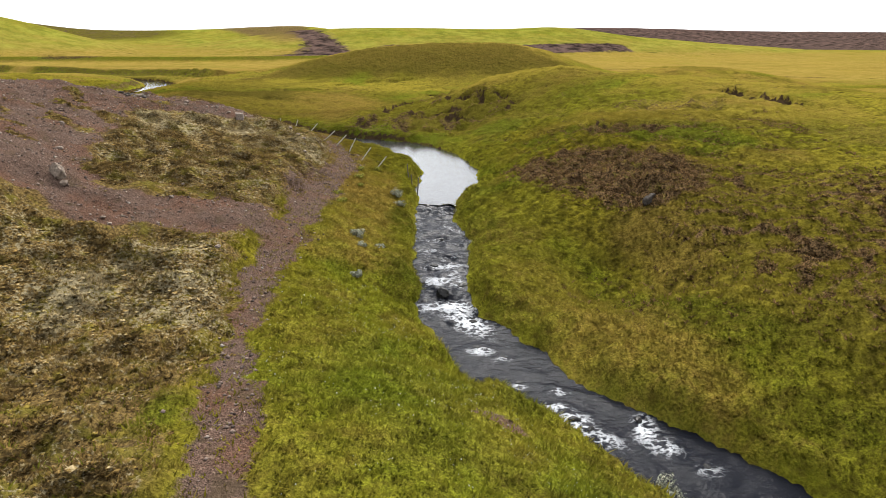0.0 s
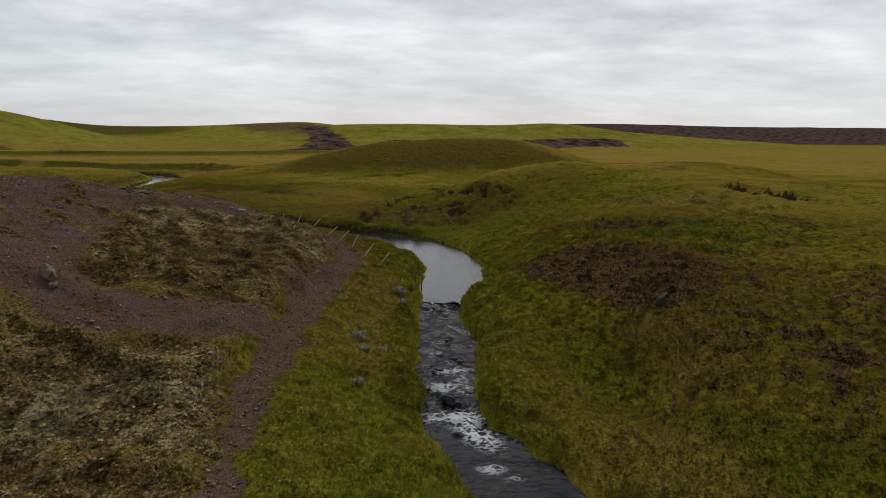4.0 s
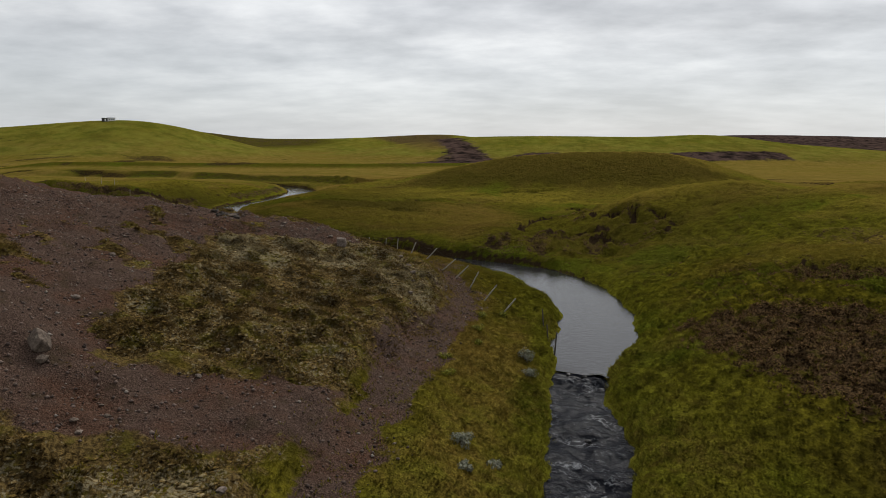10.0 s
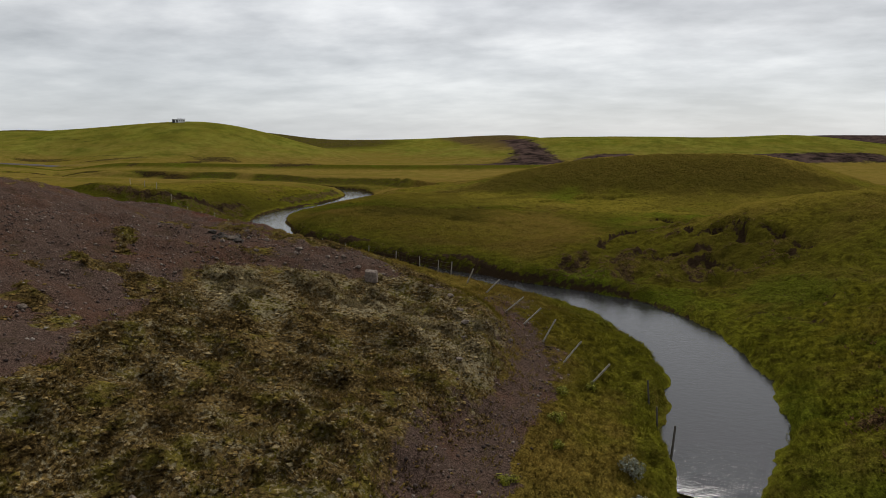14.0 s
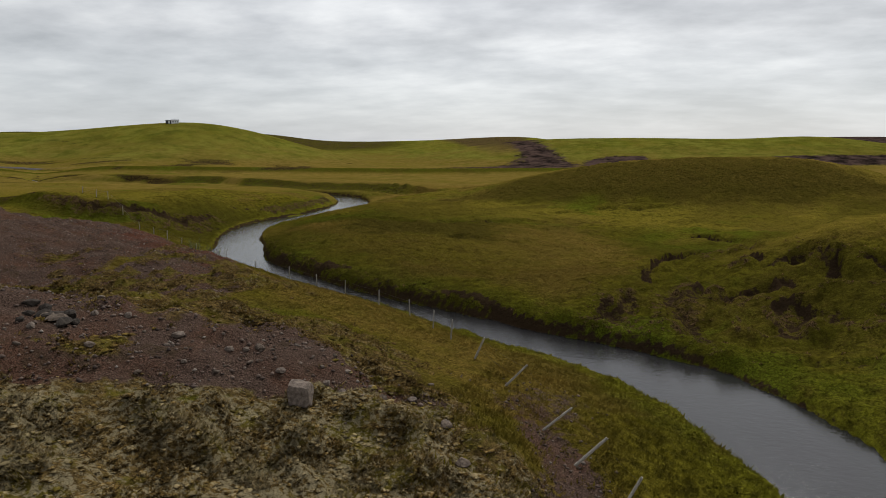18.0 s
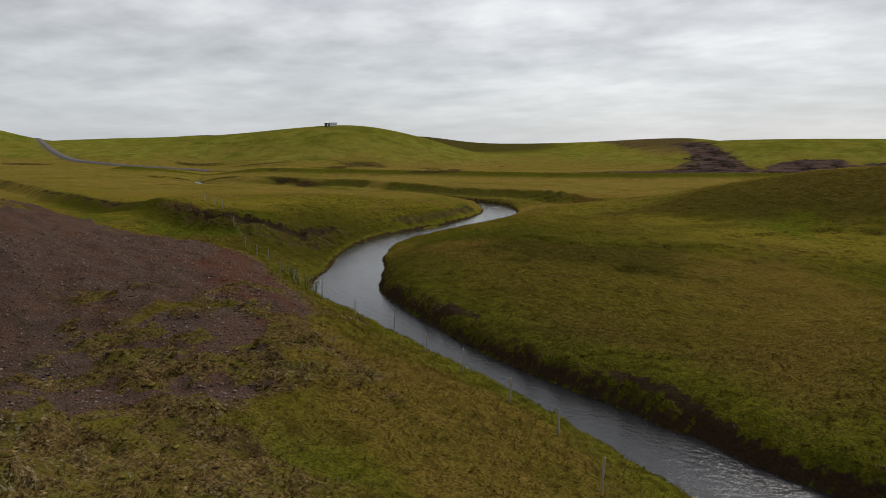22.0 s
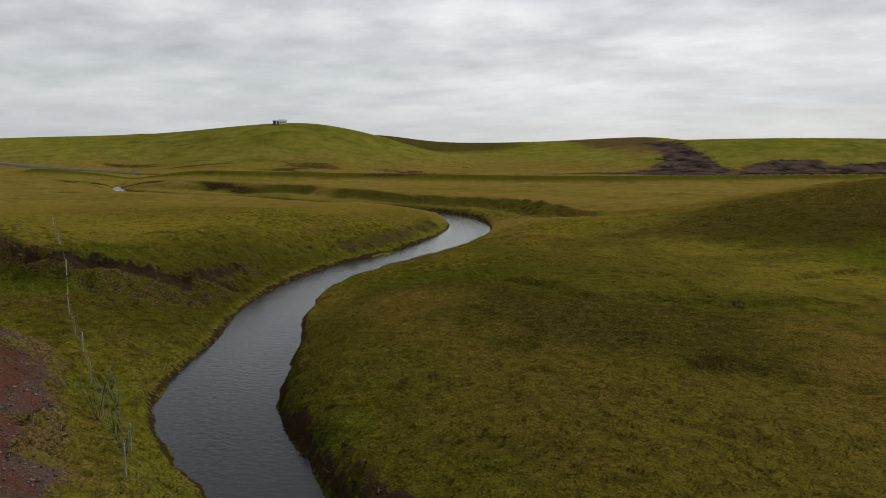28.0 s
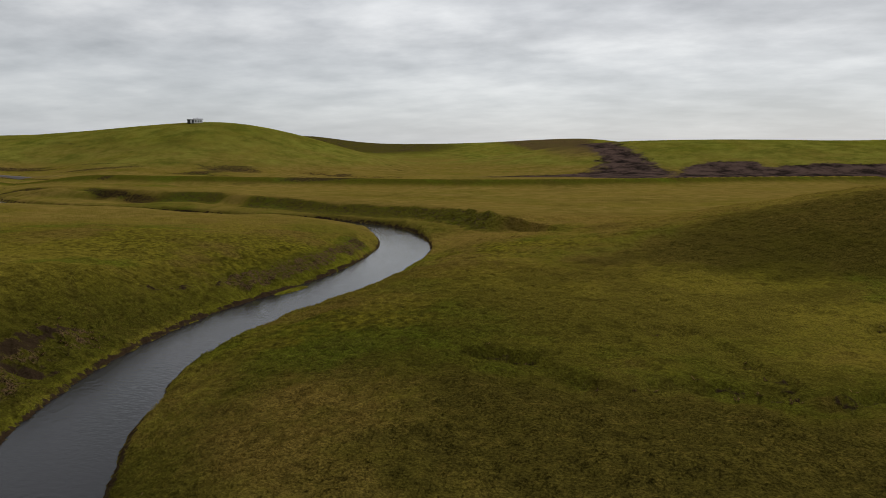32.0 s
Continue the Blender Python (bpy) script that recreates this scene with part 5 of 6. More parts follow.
DARK_WOOD = DARK_WOOD.done(DARK_WOOD.mix(DARK_WOOD.noise(14, 3), (0.035, 0.030, 0.026), (0.13, 0.115, 0.095)))
GREY_WOOD = Mat("silvered_post_wood", 0.85, 0.2)
GREY_WOOD = GREY_WOOD.done(GREY_WOOD.mix(GREY_WOOD.noise(14, 3), (0.13, 0.12, 0.10), (0.36, 0.33, 0.29)))
WIRE = Mat("rusty_wire", 0.5, 0.5)
WIRE.b.inputs["Metallic"].default_value = 0.8
WIRE = WIRE.done(WIRE.mix(WIRE.noise(30, 2), (0.10, 0.08, 0.07), (0.24, 0.22, 0.20)))


def post_bmesh(length, r):
    """A rough round post with a bevelled, slightly split head and a point in the ground."""
    bm = bmesh.new()
    rings = []
    for z, k in ((-0.3, 0.5), (-0.05, 1.0), (length * 0.5, 0.95), (length - 0.03, 0.9), (length, 0.7)):
        rings.append([bm.verts.new((r * k * math.cos(a * math.pi / 4) * (1 + 0.12 * math.sin(a * 2.3 + z)), r * k * math.sin(a * math.pi / 4), z)) for a in range(8)])
    for lo, hi in zip(rings, rings[1:]):
        for a in range(8):
            bm.faces.new((lo[a], lo[(a + 1) % 8], hi[(a + 1) % 8], hi[a]))
    bm.faces.new(rings[-1])
    return bm


# x, y, length, lean towards +x and +y in degrees
FENCE_A = [(-5.4, 52.6, 1.25, 38, 6), (-6.8, 54.1, 1.3, 36, 10), (-8.1, 55.9, 1.3, 26, 8), (-9.5, 58.0, 1.3, 44, 12), (-10.8, 59.7, 1.25, 48, 12), (-12.8, 62.8, 1.2, 42, 10), (-15.0, 66.2, 1.1, 22, 6)]
FENCE_B = [(-17.2, 69.6, 1.1, 4, 0), (-19.4, 73.2, 1.1, 2, 2), (-22.4, 77.3, 1.1, -3, 0), (-25.6, 79.6, 1.15, 2, -2), (-29.6, 82.4, 1.2, 0, 3), (-33.2, 84.6, 1.2, -2, 0), (-37.2, 87.0, 1.3, 2, 0), (-41.6, 88.6, 1.1, -3, 2), (-45.3, 89.4, 1.3, 4, -3), (-47.8, 91.4, 1.15, 3, 0),
           (-51.2, 92.6, 1.2, 3, 2), (-54.2, 94.1, 1.1, 5, 0), (-57.6, 96.0, 1.1, 0, 2), (-61, 97.8, 1.1, 3, -2), (-65, 100, 1.1, -2, 0), (-70.8, 103.6, 1.15, 2, 0), (-75.4, 106, 1.1, 0, 0), (-80, 108.6, 1.1, 0, 2), (-86, 112, 1.1, 0, 0)]


def fence(rows, label, strands, sag, radius, wood):
    """A run of posts with strands of wire between them."""
    whole = tagged(new("fence"), label, "fence")
    whole.location = (rows[0][0], rows[0][1], height(rows[0][0], rows[0][1]))
    tops = []
    for k, (x, y, length, lx, ly) in enumerate(rows):
        z = height(x, y)
        post = part("post", post_bmesh(length, radius if k % 3 else radius * 1.15), wood, whole)
        m = pose(x, y, z, -ly, lx, k * 37)
        m = Matrix.Translation((x, y, z)) @ pose(0, 0, 0, -ly, lx, 0) @ pose(0, 0, 0, 0, 0, k * 37)
        post.matrix_basis = Matrix.Translation(whole.location).inverted() @ m
        tops.append((m, length))
    for level in strands:
        bm = bmesh.new()
        for (ma, la), (mb, lb) in zip(tops, tops[1:]):
            a, b = ma @ Vector((0, 0, la * level)), mb @ Vector((0, 0, lb * level))
            last = None
            for i in range(9):
                p = a.lerp(b, i / 8) - Vector((0, 0, sag * 4 * (i / 8) * (1 - i / 8))) - whole.location
                ring = [bm.verts.new(p + Vector((0, 0.004 * math.cos(q * 2.094), 0.004 * math.sin(q * 2.094)))) for q in range(3)]
                if last:
                    for q in range(3):
                        bm.faces.new((last[q], last[(q + 1) % 3], ring[(q + 1) % 3], ring[q]))
                last = ring
        part("wire", bm, WIRE, whole)
    return whole


fence(FENCE_A, "pale wooden fence posts leaning over beside the track", (0.9, 0.5), 0.12, 0.045, WOOD)
fence(FENCE_B, "wire fence with weathered wooden posts along the stream", (0.92, 0.66, 0.4), 0.04, 0.036, GREY_WOOD)
lone = part("stake", post_bmesh(1.5, 0.045), DARK_WOOD)
lone.matrix_basis = pose(-2.0, 49.3, height(-2.0, 49.3) - 0.1, 2, 3, 0)
tagged(lone, "thin dark wooden stake at the edge of the pool", "stake")
for x, y in ((-2.9, 53.2), (-2.5, 51.6)):
    lone = part("stake", post_bmesh(1.05, 0.04), DARK_WOOD)
    lone.matrix_basis = pose(x, y, height(x, y), 4, -5, 0)
    tagged(lone, "short dark stake standing in the bank grass", "stake")

# ---------------------------------------------------------------- shrubs
LEAF_GREY = Mat("downy_willow_leaf", 0.8, 0.2)
LEAF_GREY = LEAF_GREY.done(LEAF_GREY.mix(LEAF_GREY.island(), (0.075, 0.080, 0.050), (0.25, 0.25, 0.185)))
LEAF_GREEN = Mat("birch_leaf", 0.7, 0.25)
LEAF_GREEN = LEAF_GREEN.done(LEAF_GREEN.mix(LEAF_GREEN.island(), (0.045, 0.060, 0.010), (0.15, 0.17, 0.035)))
LEAF_LIME = Mat("lime_moss_leaf", 0.8, 0.2)
LEAF_LIME = LEAF_LIME.done(LEAF_LIME.mix(LEAF_LIME.island(), (0.07, 0.075, 0.006), (0.23, 0.22, 0.016)))
TWIG = Mat("twig_bark", 0.9, 0.1)
TWIG = TWIG.done(TWIG.mix(TWIG.noise(20, 3), (0.03, 0.024, 0.018), (0.09, 0.07, 0.055)))


def leaves_bmesh(rng, count, place, size):
    bm = bmesh.new()
    for _ in range(count):
        p, out = place()
        n = (out + Vector((rng.uniform(-0.7, 0.7), rng.uniform(-0.7, 0.7), rng.uniform(-0.3, 0.7)))).normalized()
        u = n.orthogonal().normalized()
        u.rotate(Matrix.Rotation(rng.uniform(0, 6.28), 3, n))
        v = n.cross(u)
        s = size * rng.uniform(0.6, 1.3)
        ring = [bm.verts.new(p + u * s), bm.verts.new(p + v * s * 0.42 + n * s * 0.12), bm.verts.new(p - u * s), bm.verts.new(p - v * s * 0.42 + n * s * 0.12)]
        bm.faces.new(ring)
    return bm


def stem_bmesh(lines, r):
    bm = bmesh.new()
    for line in lines:
        last = None
        for i, p in enumerate(line):
            k = r * (1 - 0.75 * i / (len(line) - 1))
            ring = [bm.verts.new(p + Vector((k * math.cos(q * 1.571), k * math.sin(q * 1.571), 0))) for q in range(4)]
            if last:
                for q in range(4):
                    bm.faces.new((last[q], last[(q + 1) % 4], ring[(q + 1) % 4], ring[q]))
            last = ring
    return bm


def shrub(name, x, y, radius, tall, seed, leaf, count, size, label, lobes=6):
    """Low shrub: bent stems and an uneven crown of small leaves in lobes."""
    rng = random.Random(seed)
    whole = tagged(new(name), label, "shrub")
    whole.location = (x, y, height(x, y) - 0.03)
    heads = []
    for k in range(lobes):
        a, r = rng.uniform(0, 6.28), radius * rng.uniform(0.15, 0.75)
        heads.append((Vector((r * math.cos(a), r * math.sin(a), tall * rng.uniform(0.35, 0.75))), radius * rng.uniform(0.28, 0.5)))
    lines = [[Vector((0, 0, -0.05)), h * 0.5 + Vector((0, 0, tall * 0.1)), h] for h, _ in heads]
    part("stems", stem_bmesh(lines, 0.018), TWIG, whole)

    def place():
        h, r = rng.choice(heads)
        out = Vector((rng.gauss(0, 1), rng.gauss(0, 1), rng.gauss(0.3, 0.9))).normalized()
        p = h + out * r * rng.uniform(0.55, 1.0)
        p.z = max(p.z, 0.02)
        return p, out

    part("foliage", leaves_bmesh(rng, count, place, size), leaf, whole)
    return whole


for k, (x, y, r) in enumerate([(-4.75, 34.9, 0.55), (-4.25, 33.0, 0.36), (-4.15, 29.6, 0.36), (-3.45, 46.3, 0.62), (-3.15, 44.6, 0.5), (-3.4, 34.4, 0.36), (6.75, 16.5, 0.6)]):
    shrub("willow_shrub", x, y, r, r * 0.7, 60 + k, LEAF_GREY, 620, 0.05, "low silvery grey-green willow shrub in bank grass", 9)
for k, (x, y, r) in enumerate([(-6.4, 50.2, 0.42), (-5.3, 52.2, 0.4), (-6.2, 47.6, 0.5), (-6.0, 45.9, 0.35), (-7.0, 42.6, 0.4), (-6.3, 40.2, 0.45)]):
    shrub("yellow_cushion", x, y, r, r * 0.55, 80 + k, LEAF_LIME, 420, 0.045, "bright yellow-green mossy cushion beside the track", 7)


def sapling(x, y, tall, seed):
    """A thin young birch: a few upright stems with sparse leaves."""
    rng = random.Random(seed)
    whole = tagged(new("birch_sapling"), "thin young birch with sparse small leaves by the fence", "sapling")
    whole.location = (x, y, height(x, y) - 0.03)
    lines, twigs = [], []
    for _ in range(5):
        lean = Vector((rng.uniform(-0.3, 0.3), rng.uniform(-0.3, 0.3), 1))
        h = tall * rng.uniform(0.7, 1)
        lines.append([lean * h * t + Vector((0, 0, -0.05 if not t else 0)) for t in (0, 0.35, 0.7, 1.0)])
        for _ in range(6):
            s = rng.uniform(0.25, 0.95)
            b = lean * h * s
            twigs.append([b, b + Vector((rng.uniform(-0.3, 0.3), rng.uniform(-0.3, 0.3), rng.uniform(0.05, 0.3))) * tall * 0.6])
    part("stems", stem_bmesh(lines, 0.018), TWIG, whole)
    part("twigs", stem_bmesh(twigs, 0.007), TWIG, whole)

    def place():
        a, b = rng.choice(twigs)
        return a.lerp(b, rng.uniform(0.2, 1.1)) + Vector((rng.uniform(-0.05, 0.05), rng.uniform(-0.05, 0.05), rng.uniform(-0.05, 0.05))), Vector((0, 0, 1))

    part("foliage", leaves_bmesh(rng, 330, place, 0.042), LEAF_GREEN, whole)


for k, (x, y, h) in enumerate([(-48.9, 91.6, 1.6), (-50.6, 92.0, 1.9), (-51.8, 93.8, 1.3), (-47.2, 90.8, 1.2), (-53.4, 94.6, 1.2)]):
    sapling(x, y, h, 30 + k)

# ---------------------------------------------------------------- cabin on the far hill
WHITE_PAINT = Mat("white_cabin_paint", 0.7, 0.3)
WHITE_PAINT = WHITE_PAINT.done(WHITE_PAINT.mix(WHITE_PAINT.noise(0.8, 3), (0.60, 0.61, 0.62), (0.78, 0.78, 0.77)))
DARK_PAINT = Mat("dark_cabin_board", 0.7, 0.3)
DARK_PAINT = DARK_PAINT.done(DARK_PAINT.mix(DARK_PAINT.noise(1.2, 3), (0.03, 0.03, 0.034), (0.065, 0.065, 0.07)))
ROOF_GREY = Mat("grey_roof_sheet", 0.5, 0.4)
ROOF_GREY = ROOF_GREY.done(ROOF_GREY.mix(ROOF_GREY.noise(1.5, 3), (0.26, 0.27, 0.29), (0.40, 0.41, 0.43)))
PANE = Mat("dark_window_glass", 0.05, 0.5)
PANE = PANE.done((0.02, 0.024, 0.03))


def box_bmesh(x0, x1, y0, y1, z0, z1, bevel=0.03):
    bm = bmesh.new()
    bmesh.ops.create_cube(bm, size=1)
    for v in bm.verts:
        v.co = Vector((x0 if v.co.x < 0 else x1, y0 if v.co.y < 0 else y1, z0 if v.co.z < 0 else z1))
    bmesh.ops.bevel(bm, geom=bm.edges[:], offset=bevel, segments=1, affect="EDGES")
    return bm


def roof_bmesh(x0, x1, y0, y1, z0, rise, lap):
    bm = bmesh.new()
    mid = (y0 + y1) / 2
    t = 0.12
    rows = [(y0 - lap, z0 - 0.1), (mid, z0 + rise), (y1 + lap, z0 - 0.1)]
    a = [[bm.verts.new((x, y, z + dz)) for y, z in rows] for x in (x0 - lap, x1 + lap) for dz in (0, t)]
    lo0, hi0, lo1, hi1 = a
    for i in range(2):
        bm.faces.new((hi0[i], hi1[i], hi1[i + 1], hi0[i + 1]))
        bm.faces.new((lo0[i], lo0[i + 1], lo1[i + 1], lo1[i]))
        bm.faces.new((lo0[i], hi0[i], hi0[i + 1], lo0[i + 1]))
        bm.faces.new((lo1[i], lo1[i + 1], hi1[i + 1], hi1[i]))
    for i in (0, 2):
        bm.faces.new((lo0[i], lo1[i], hi1[i], hi0[i]))
    return bm


cabin = tagged(new("cabin"), "small white cabin with a dark end on a grassy hilltop", "house")
CABIN_X, CABIN_Y = CABIN_PLACE
cabin.matrix_basis = pose(CABIN_X, CABIN_Y, height(CABIN_X, CABIN_Y) - 0.25, 0, 0, 42) @ Matrix.Scale(0.74, 4)
part("wall", box_bmesh(-0.6, 4.6, -2, 2, 0, 2.5), WHITE_PAINT, cabin)
part("porch_wall", box_bmesh(-4.4, -0.62, -1.8, 1.8, 0, 2.35), DARK_PAINT, cabin, "dark boarded end")
part("roof", roof_bmesh(-0.6, 4.6, -2, 2, 2.5, 0.75, 0.3), ROOF_GREY, cabin)
part("porch_roof", box_bmesh(-4.7, -0.65, -2.1, 2.1, 2.36, 2.52), ROOF_GREY, cabin)
for wx in (0.6, 2.2, 3.6):
    frame_part = part("window", box_bmesh(wx - 0.45, wx + 0.45, -2.06, -1.99, 1.0, 1.9, 0.02), WHITE_PAINT, cabin)
    part("pane", box_bmesh(wx - 0.38, wx + 0.38, -2.075, -2.062, 1.07, 1.83, 0.005), PANE, frame_part)
part("door", box_bmesh(-2.6, -1.7, -1.86, -1.79, 0.05, 2.05, 0.02), WHITE_PAINT, cabin)
part("chimney", box_bmesh(1.6, 2.0, -0.2, 0.2, 3.0, 3.75), ROOF_GREY, cabin)

# ---------------------------------------------------------------- sward, cushions and grit, beyond counting
TUFT = Mat("grass_blades", 1.0, 0.0)
tuft_col, _, _ = turf(TUFT)


def upward(m):
    """Blades lit as the sward that they stand in, not each by its own lean."""
    v = m.t.nodes.new("ShaderNodeVectorMath")
    v.operation = "ADD"
    v.inputs[1].default_value = (0, 0, 3)
    m.t.links.new(m.t.nodes.new("ShaderNodeNewGeometry").outputs["Normal"], v.inputs[0])
    n = m.t.nodes.new("ShaderNodeVectorMath")
    n.operation = "NORMALIZE"
    m.t.links.new(v.outputs[0], n.inputs[0])
    return n.outputs[0]


def blades_done(m, colour):
    """Thin leaves: half the light comes back, half comes through."""
    n = upward(m)
    m.done(colour, n)
    thin, both = m.t.nodes.new("ShaderNodeBsdfTranslucent"), m.t.nodes.new("ShaderNodeMixShader")
    m.link(colour, thin.inputs["Color"])
    m.t.links.new(n, thin.inputs["Normal"])
    both.inputs[0].default_value = 0.5
    m.t.links.new(m.b.outputs[0], both.inputs[1])
    m.t.links.new(thin.outputs[0], both.inputs[2])
    m.t.links.new(both.outputs[0], m.t.nodes["Material Output"].inputs["Surface"])
    return m.m


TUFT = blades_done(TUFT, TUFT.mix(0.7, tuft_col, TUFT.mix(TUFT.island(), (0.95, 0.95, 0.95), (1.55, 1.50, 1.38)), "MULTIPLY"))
CUSHION = Mat("moss_cushion", 1.0, 0.0)
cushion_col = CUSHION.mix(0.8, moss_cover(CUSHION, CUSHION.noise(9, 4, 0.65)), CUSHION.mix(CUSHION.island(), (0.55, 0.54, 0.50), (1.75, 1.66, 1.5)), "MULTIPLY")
# each cushion dark brown at its foot, its mottled colour towards the top
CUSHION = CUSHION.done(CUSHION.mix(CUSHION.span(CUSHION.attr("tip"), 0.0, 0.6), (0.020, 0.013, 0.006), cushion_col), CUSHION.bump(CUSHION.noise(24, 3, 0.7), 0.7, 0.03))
GRIT = Mat("loose_grit", 0.92, 0.15)
gp = GRIT.island()
gcol = GRIT.mix(gp, (0.026, 0.018, 0.015), (0.160, 0.118, 0.096))
gcol = GRIT.mix(GRIT.span(gp, 0.90, 0.98), gcol, (0.19, 0.165, 0.14))
GRIT = GRIT.done(gcol)

dice = np.random.default_rng(11)


def sow(count, x0, x1, y0, y1, keep):
    """Places in a stretch of land, kept by a chance that the ground itself gives."""
    x, y = dice.uniform(x0, x1, count), dice.uniform(y0, y1, count)
    ok = dice.uniform(0, 1, count) < keep(x, y)
    return x[ok], y[ok]


def bare(x, y):
    return np.clip(at(masks["gravel"], x, y) + at(masks["soil_and_shade"], x, y) * 1.3 + at(masks["red"], x, y), 0, 1)


def tufts(name, x, y, label, tall=(0.06, 0.16), blades=4, wide=0.026, material=TUFT):
    n = len(x)
    z = at(Z, x, y)
    a = dice.uniform(0, 6.283, (n, blades))
    h = dice.uniform(tall[0], tall[1], (n, blades)) * (0.7 + 0.6 * dice.uniform(0, 1, (n, 1)))
    out = h * dice.uniform(0.7, 2.1, (n, blades))
    r = dice.uniform(0.0, 0.10, (n, blades))
    bx, by = x[:, None] + r * np.cos(a), y[:, None] + r * np.sin(a)
    w = wide * dice.uniform(0.6, 1.4, (n, blades))
    v = np.empty((n, blades, 3, 3))
    v[:, :, 0] = np.stack([bx - w * np.sin(a), by + w * np.cos(a), np.repeat(z[:, None] - 0.03, blades, 1)], -1)
    v[:, :, 1] = np.stack([bx + w * np.sin(a), by - w * np.cos(a), np.repeat(z[:, None] - 0.03, blades, 1)], -1)
    v[:, :, 2] = np.stack([bx + out * np.cos(a), by + out * np.sin(a), z[:, None] + h], -1)
    cover = {k: np.repeat(at(masks[k], x, y), blades * 3) for k in ("lush", "dry", "dark_and_shaded", "umber", "straw", "pale")}
    ob = raw_mesh(name, v.reshape(-1, 3), np.arange(n * blades * 3).reshape(-1, 3), material, cover)
    return tagged(ob, label, "grass", kind="stuff")


def domes(name, x, y, size, label, material, flat=0.55):
    n = len(x)
    z = at(Z, x, y)
    s = dice.uniform(size[0], size[1], n) * (0.6 + 0.8 * dice.uniform(0, 1, n) ** 2)
    a = np.arange(4) * 1.5708 + dice.uniform(0, 1.5, (n, 1))
    v = np.empty((n, 9, 3))
    v[:, 0] = np.stack([x + s * dice.uniform(-0.2, 0.2, n), y + s * dice.uniform(-0.2, 0.2, n), z + s * flat * dice.uniform(0.8, 1.2, n)], -1)
    for ring, (k, lift) in enumerate(((0.62, 0.72), (1.0, -0.15))):
        rr = s[:, None] * k * dice.uniform(0.55, 1.45, (n, 4))
        v[:, 1 + 4 * ring:5 + 4 * ring] = np.stack([x[:, None] + rr * np.cos(a), y[:, None] + rr * np.sin(a), z[:, None] + s[:, None] * flat * lift * dice.uniform(0.75, 1.2, (n, 4))], -1)
    tri = []
    for i in range(4):
        j = (i + 1) % 4
        tri += [(0, 1 + i, 1 + j), (1 + i, 5 + i, 5 + j), (1 + i, 5 + j, 1 + j)]
    tris = (np.array(tri)[None] + (np.arange(n) * 9)[:, None, None]).reshape(-1, 3)
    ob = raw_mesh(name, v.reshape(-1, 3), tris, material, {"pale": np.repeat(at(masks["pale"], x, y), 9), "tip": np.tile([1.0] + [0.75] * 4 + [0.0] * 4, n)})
    ob.data.polygons.foreach_set("use_smooth", np.ones(len(tris), bool))
    return tagged(ob, label, "moss", kind="stuff")


def pebbles(name, x, y, size, label):
    n = len(x)
    z = at(Z, x, y)
    s = size[0] + (size[1] - size[0]) * dice.uniform(0, 1, n) ** 3
    base = np.array([(1, 0, 0), (0, 1, 0), (-1, 0, 0), (0, -1, 0), (0, 0, 0.75), (0, 0, -0.5)], float)
    turn = dice.uniform(0, 6.283, n)
    c, si = np.cos(turn)[:, None], np.sin(turn)[:, None]
    p = base[None] * dice.uniform(0.6, 1.3, (n, 6, 1)) * s[:, None, None]
    v = np.stack([x[:, None] + p[..., 0] * c - p[..., 1] * si, y[:, None] + p[..., 0] * si + p[..., 1] * c, z[:, None] + p[..., 2] + 0.2 * s[:, None]], -1)
    tri = np.array([(0, 1, 4), (1, 2, 4), (2, 3, 4), (3, 0, 4), (1, 0, 5), (2, 1, 5), (3, 2, 5), (0, 3, 5)])
    tris = (tri[None] + (np.arange(n) * 6)[:, None, None]).reshape(-1, 3)
    return tagged(raw_mesh(name, v.reshape(-1, 3), tris, GRIT), label, "gravel", kind="stuff")


def sward(x, y):
    cover = (1 - bare(x, y)) * (1 - 0.75 * at(masks["moss"], x, y)) * (1 - 0.9 * at(masks["heath"], x, y)) * (at(D, x, y) > 0.15)
    return cover * np.clip(1.3 - at(D, x, y) / 26, 0, 1)


gx, gy = sow(150000, -14, 34, 10, 74, lambda x, y: sward(x, y) * np.clip((74 - y) / 14, 0, 1))
tufts("grass_near", gx, gy, "short tussocky green and yellow grass on the banks", (0.05, 0.14))
gx, gy = sow(150000, -76, 18, 60, 150, lambda x, y: sward(x, y) * np.clip((y - 60) / 14, 0, 1))
tufts("grass_far", gx, gy, "tawny and green meadow grass beside the stream", (0.05, 0.12), 4, 0.026)
hx, hy = sow(26000, 4, 30, 18, 62, lambda x, y: at(masks["heath"], x, y))
hx2, hy2 = sow(24000, -76, 8, 76, 132, lambda x, y: at(masks["heath"], x, y) * (1 - at(masks["soil_and_shade"], x, y)) * (at(slip, x, y) < 0.3))
HEATH = Mat("heather_clump", 1.0, 0.0)
HEATH = blades_done(HEATH, HEATH.mix(0.8, heath_cover(HEATH, HEATH.noise(9, 4, 0.65)), HEATH.mix(HEATH.island(), (1.0, 0.97, 0.92), (2.4, 2.3, 2.15)), "MULTIPLY"))
tufts("heather", np.r_[hx, hx2], np.r_[hy, hy2], "low dark brown heather clumps", (0.06, 0.15), 5, 0.06, HEATH)
mx, my = sow(34000, -32, -6, 9, 58, lambda x, y: at(masks["cushion"], x, y) * (1 - 0.8 * at(masks["gravel"], x, y)))
mx2, my2 = sow(20000, -62, -12, 30, 92, lambda x, y: at(masks["cushion"], x, y) * (y > 54))
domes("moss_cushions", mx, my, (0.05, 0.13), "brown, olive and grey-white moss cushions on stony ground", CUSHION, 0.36)
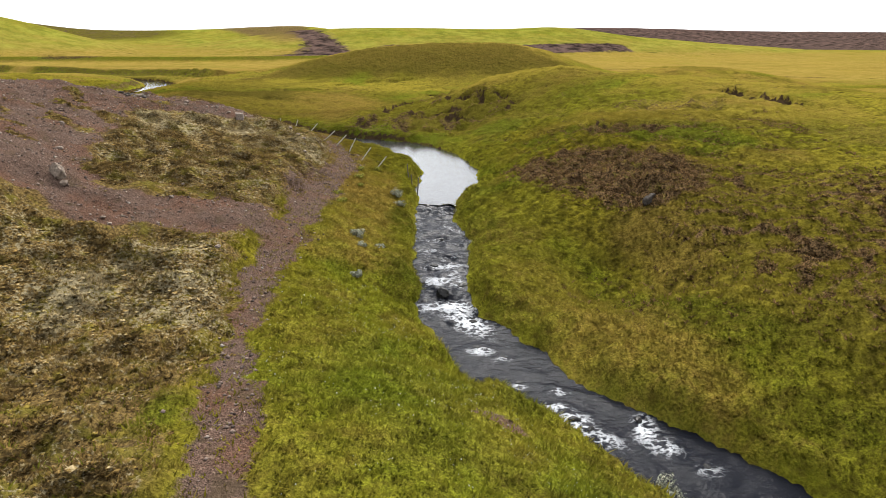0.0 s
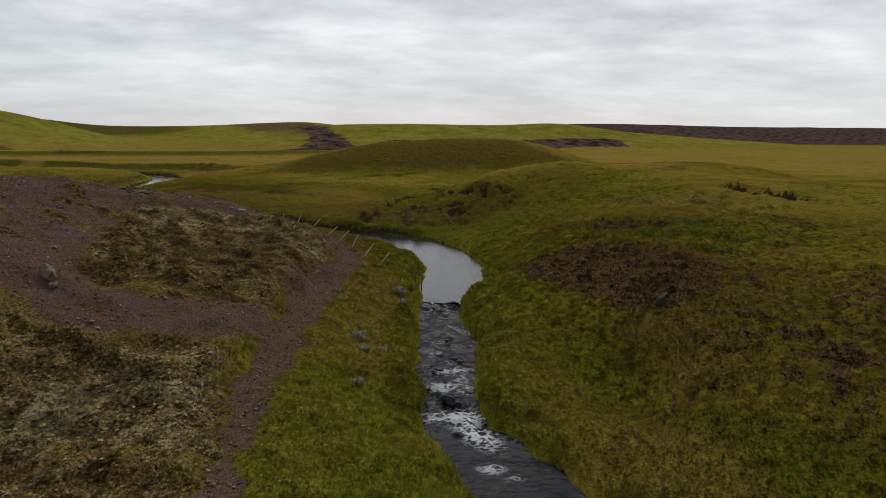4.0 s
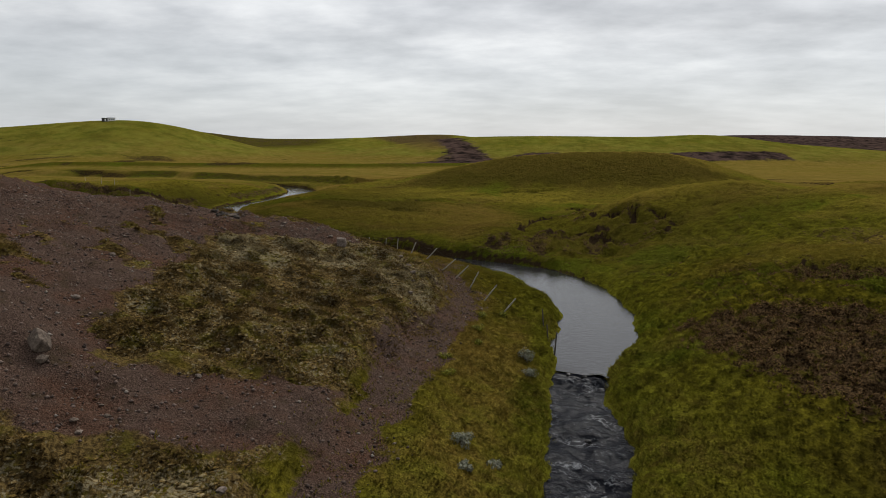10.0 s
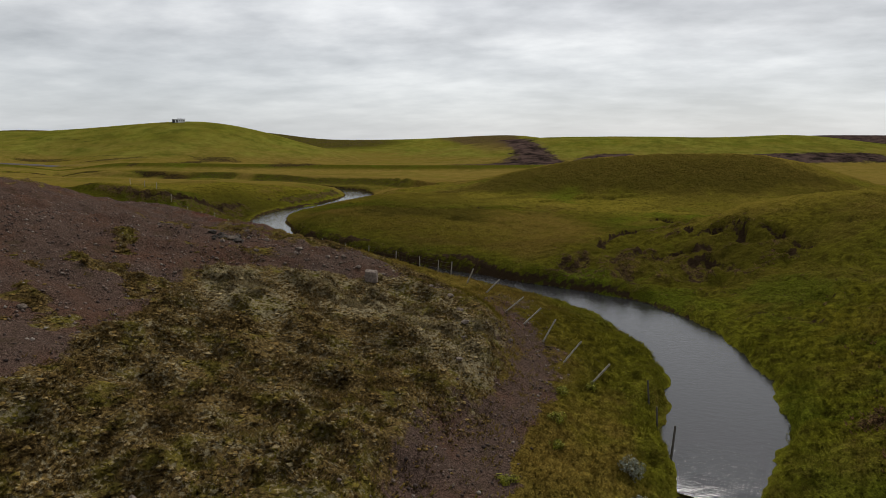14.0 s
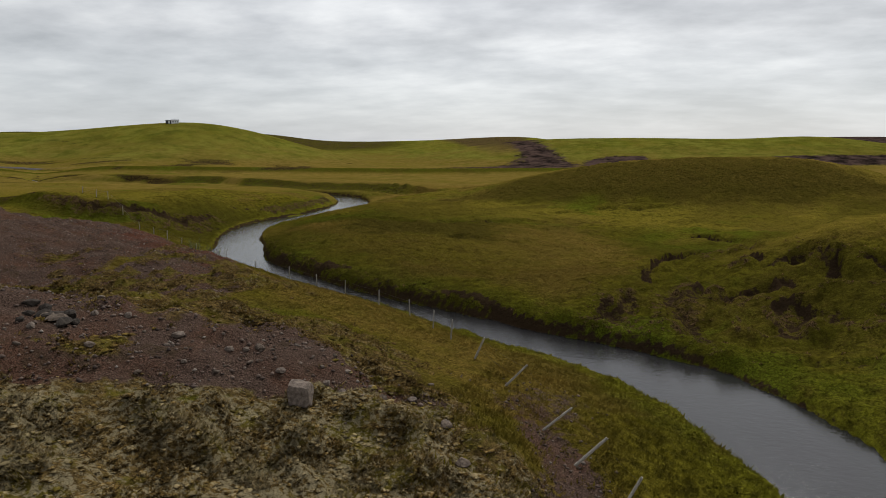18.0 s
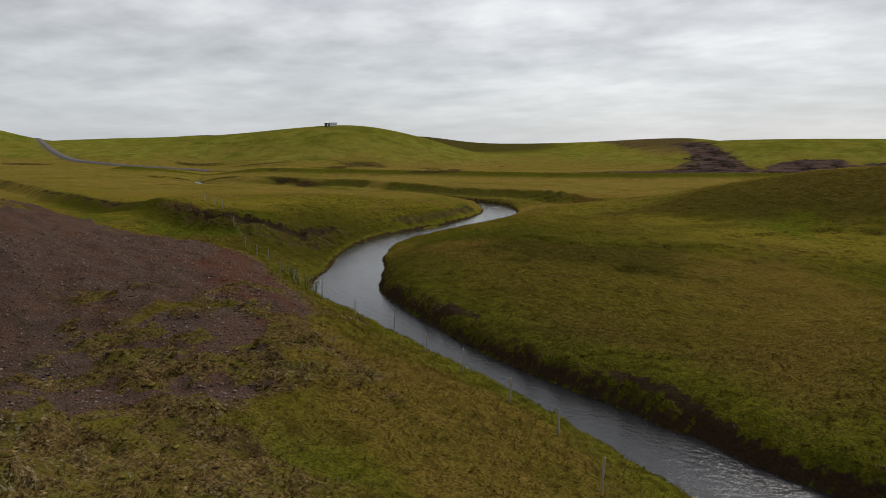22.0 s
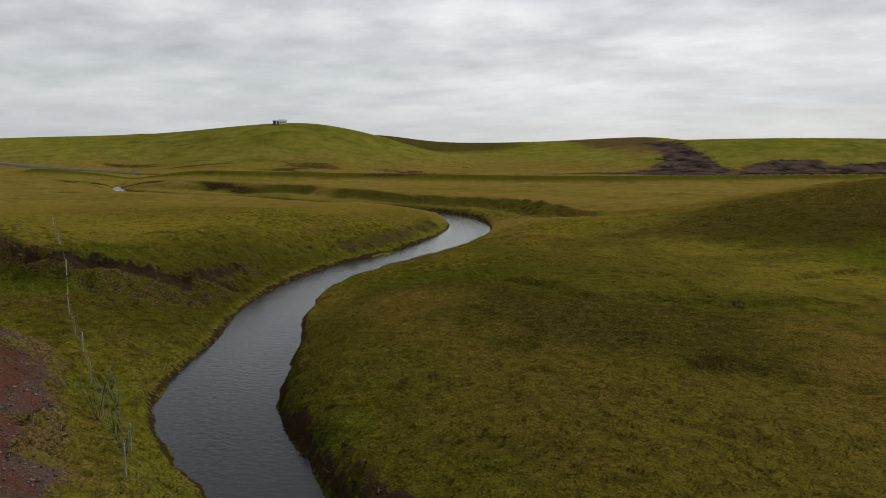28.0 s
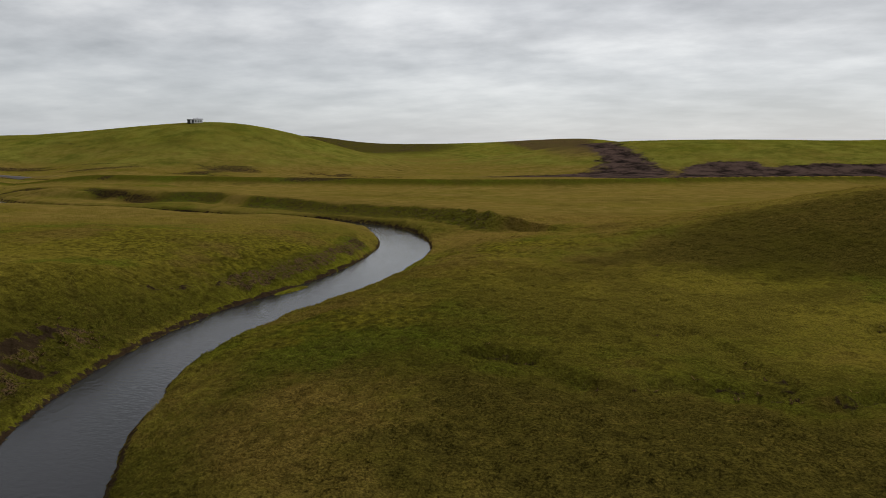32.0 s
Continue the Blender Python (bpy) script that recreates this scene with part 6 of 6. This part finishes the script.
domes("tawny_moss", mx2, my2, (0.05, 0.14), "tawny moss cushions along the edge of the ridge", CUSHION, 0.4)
MOSSY = Mat("woolly_moss_tips", 1.0, 0.0)
MOSSY = blades_done(MOSSY, MOSSY.mix(0.8, moss_cover(MOSSY, MOSSY.noise(9, 4, 0.65)), MOSSY.mix(MOSSY.island(), (0.7, 0.68, 0.64), (2.0, 1.9, 1.7)), "MULTIPLY"))
wx, wy = sow(150000, -32, -6, 9, 58, lambda x, y: at(masks["cushion"], x, y) * (1 - 0.8 * at(masks["gravel"], x, y)) * smooth(0.40, 0.55, fbm(x, y, 0.7, 127, 2)))
wx2, wy2 = sow(90000, -62, -12, 30, 92, lambda x, y: at(masks["cushion"], x, y) * (y > 54) * smooth(0.40, 0.55, fbm(x, y, 0.7, 127, 2)))
tagged(tufts("woolly_moss", np.r_[wx, wx2], np.r_[wy, wy2], "", (0.04, 0.10), 5, 0.035, MOSSY), "woolly brown and grey-white moss on stony ground", "moss", kind="stuff")
sx, sy = sow(85000, -60, -5, 10, 94, lambda x, y: np.clip(at(masks["gravel"], x, y) + at(masks["red"], x, y), 0, 1))
pebbles("loose_stones", sx, sy, (0.02, 0.10), "loose brown and grey gravel stones")

FLOWER = Mat("white_petals", 0.9, 0.1)
FLOWER = FLOWER.done(FLOWER.mix(FLOWER.island(), (0.30, 0.32, 0.26), (0.55, 0.55, 0.50)))
fx, fy = sow(2600, -6.5, 4, 10, 30, lambda x, y: sward(x, y) * at(masks["lush"], x, y) * (fbm(x, y, 2.2, 57) > 0.5) * (at(D, x, y) > 1.5))
tagged(domes("small_flowers", fx, fy, (0.010, 0.019), "", FLOWER, 1.6), "tiny white flowers scattered through the bank grass", "flowers", kind="stuff")

# ---------------------------------------------------------------- the far gravel road on its low bank
ROAD_TOP = Mat("pale_road_gravel", 0.95, 0.1)
ROAD_TOP = ROAD_TOP.done(ROAD_TOP.mix(ROAD_TOP.noise(0.4, 4, 0.6), (0.062, 0.055, 0.050), (0.115, 0.104, 0.095)))
road_line = spline(ROAD, 4)
along_road = np.gradient(road_line[:, :2], axis=0)
along_road /= np.linalg.norm(along_road, axis=1)[:, None]
crown = at(Z, road_line[:, 0], road_line[:, 1])
crown = np.convolve(np.pad(crown, 3, mode="edge"), np.ones(7) / 7, mode="valid") + 0.45
crown[-5:] -= np.linspace(0, 1.0, 5)
offs, drops = np.array([-2.6, -1.5, 0, 1.5, 2.6]), np.array([-1.2, 0, 0.06, 0, -1.2])
RX = road_line[:, 0][:, None] - along_road[:, 1][:, None] * offs
RY = road_line[:, 1][:, None] + along_road[:, 0][:, None] * offs
road = grid_mesh("road", RX, RY, crown[:, None] + drops, {}, ROAD_TOP)
tagged(road, "pale grey gravel road on a low bank across the far plain", "road", kind="structure")
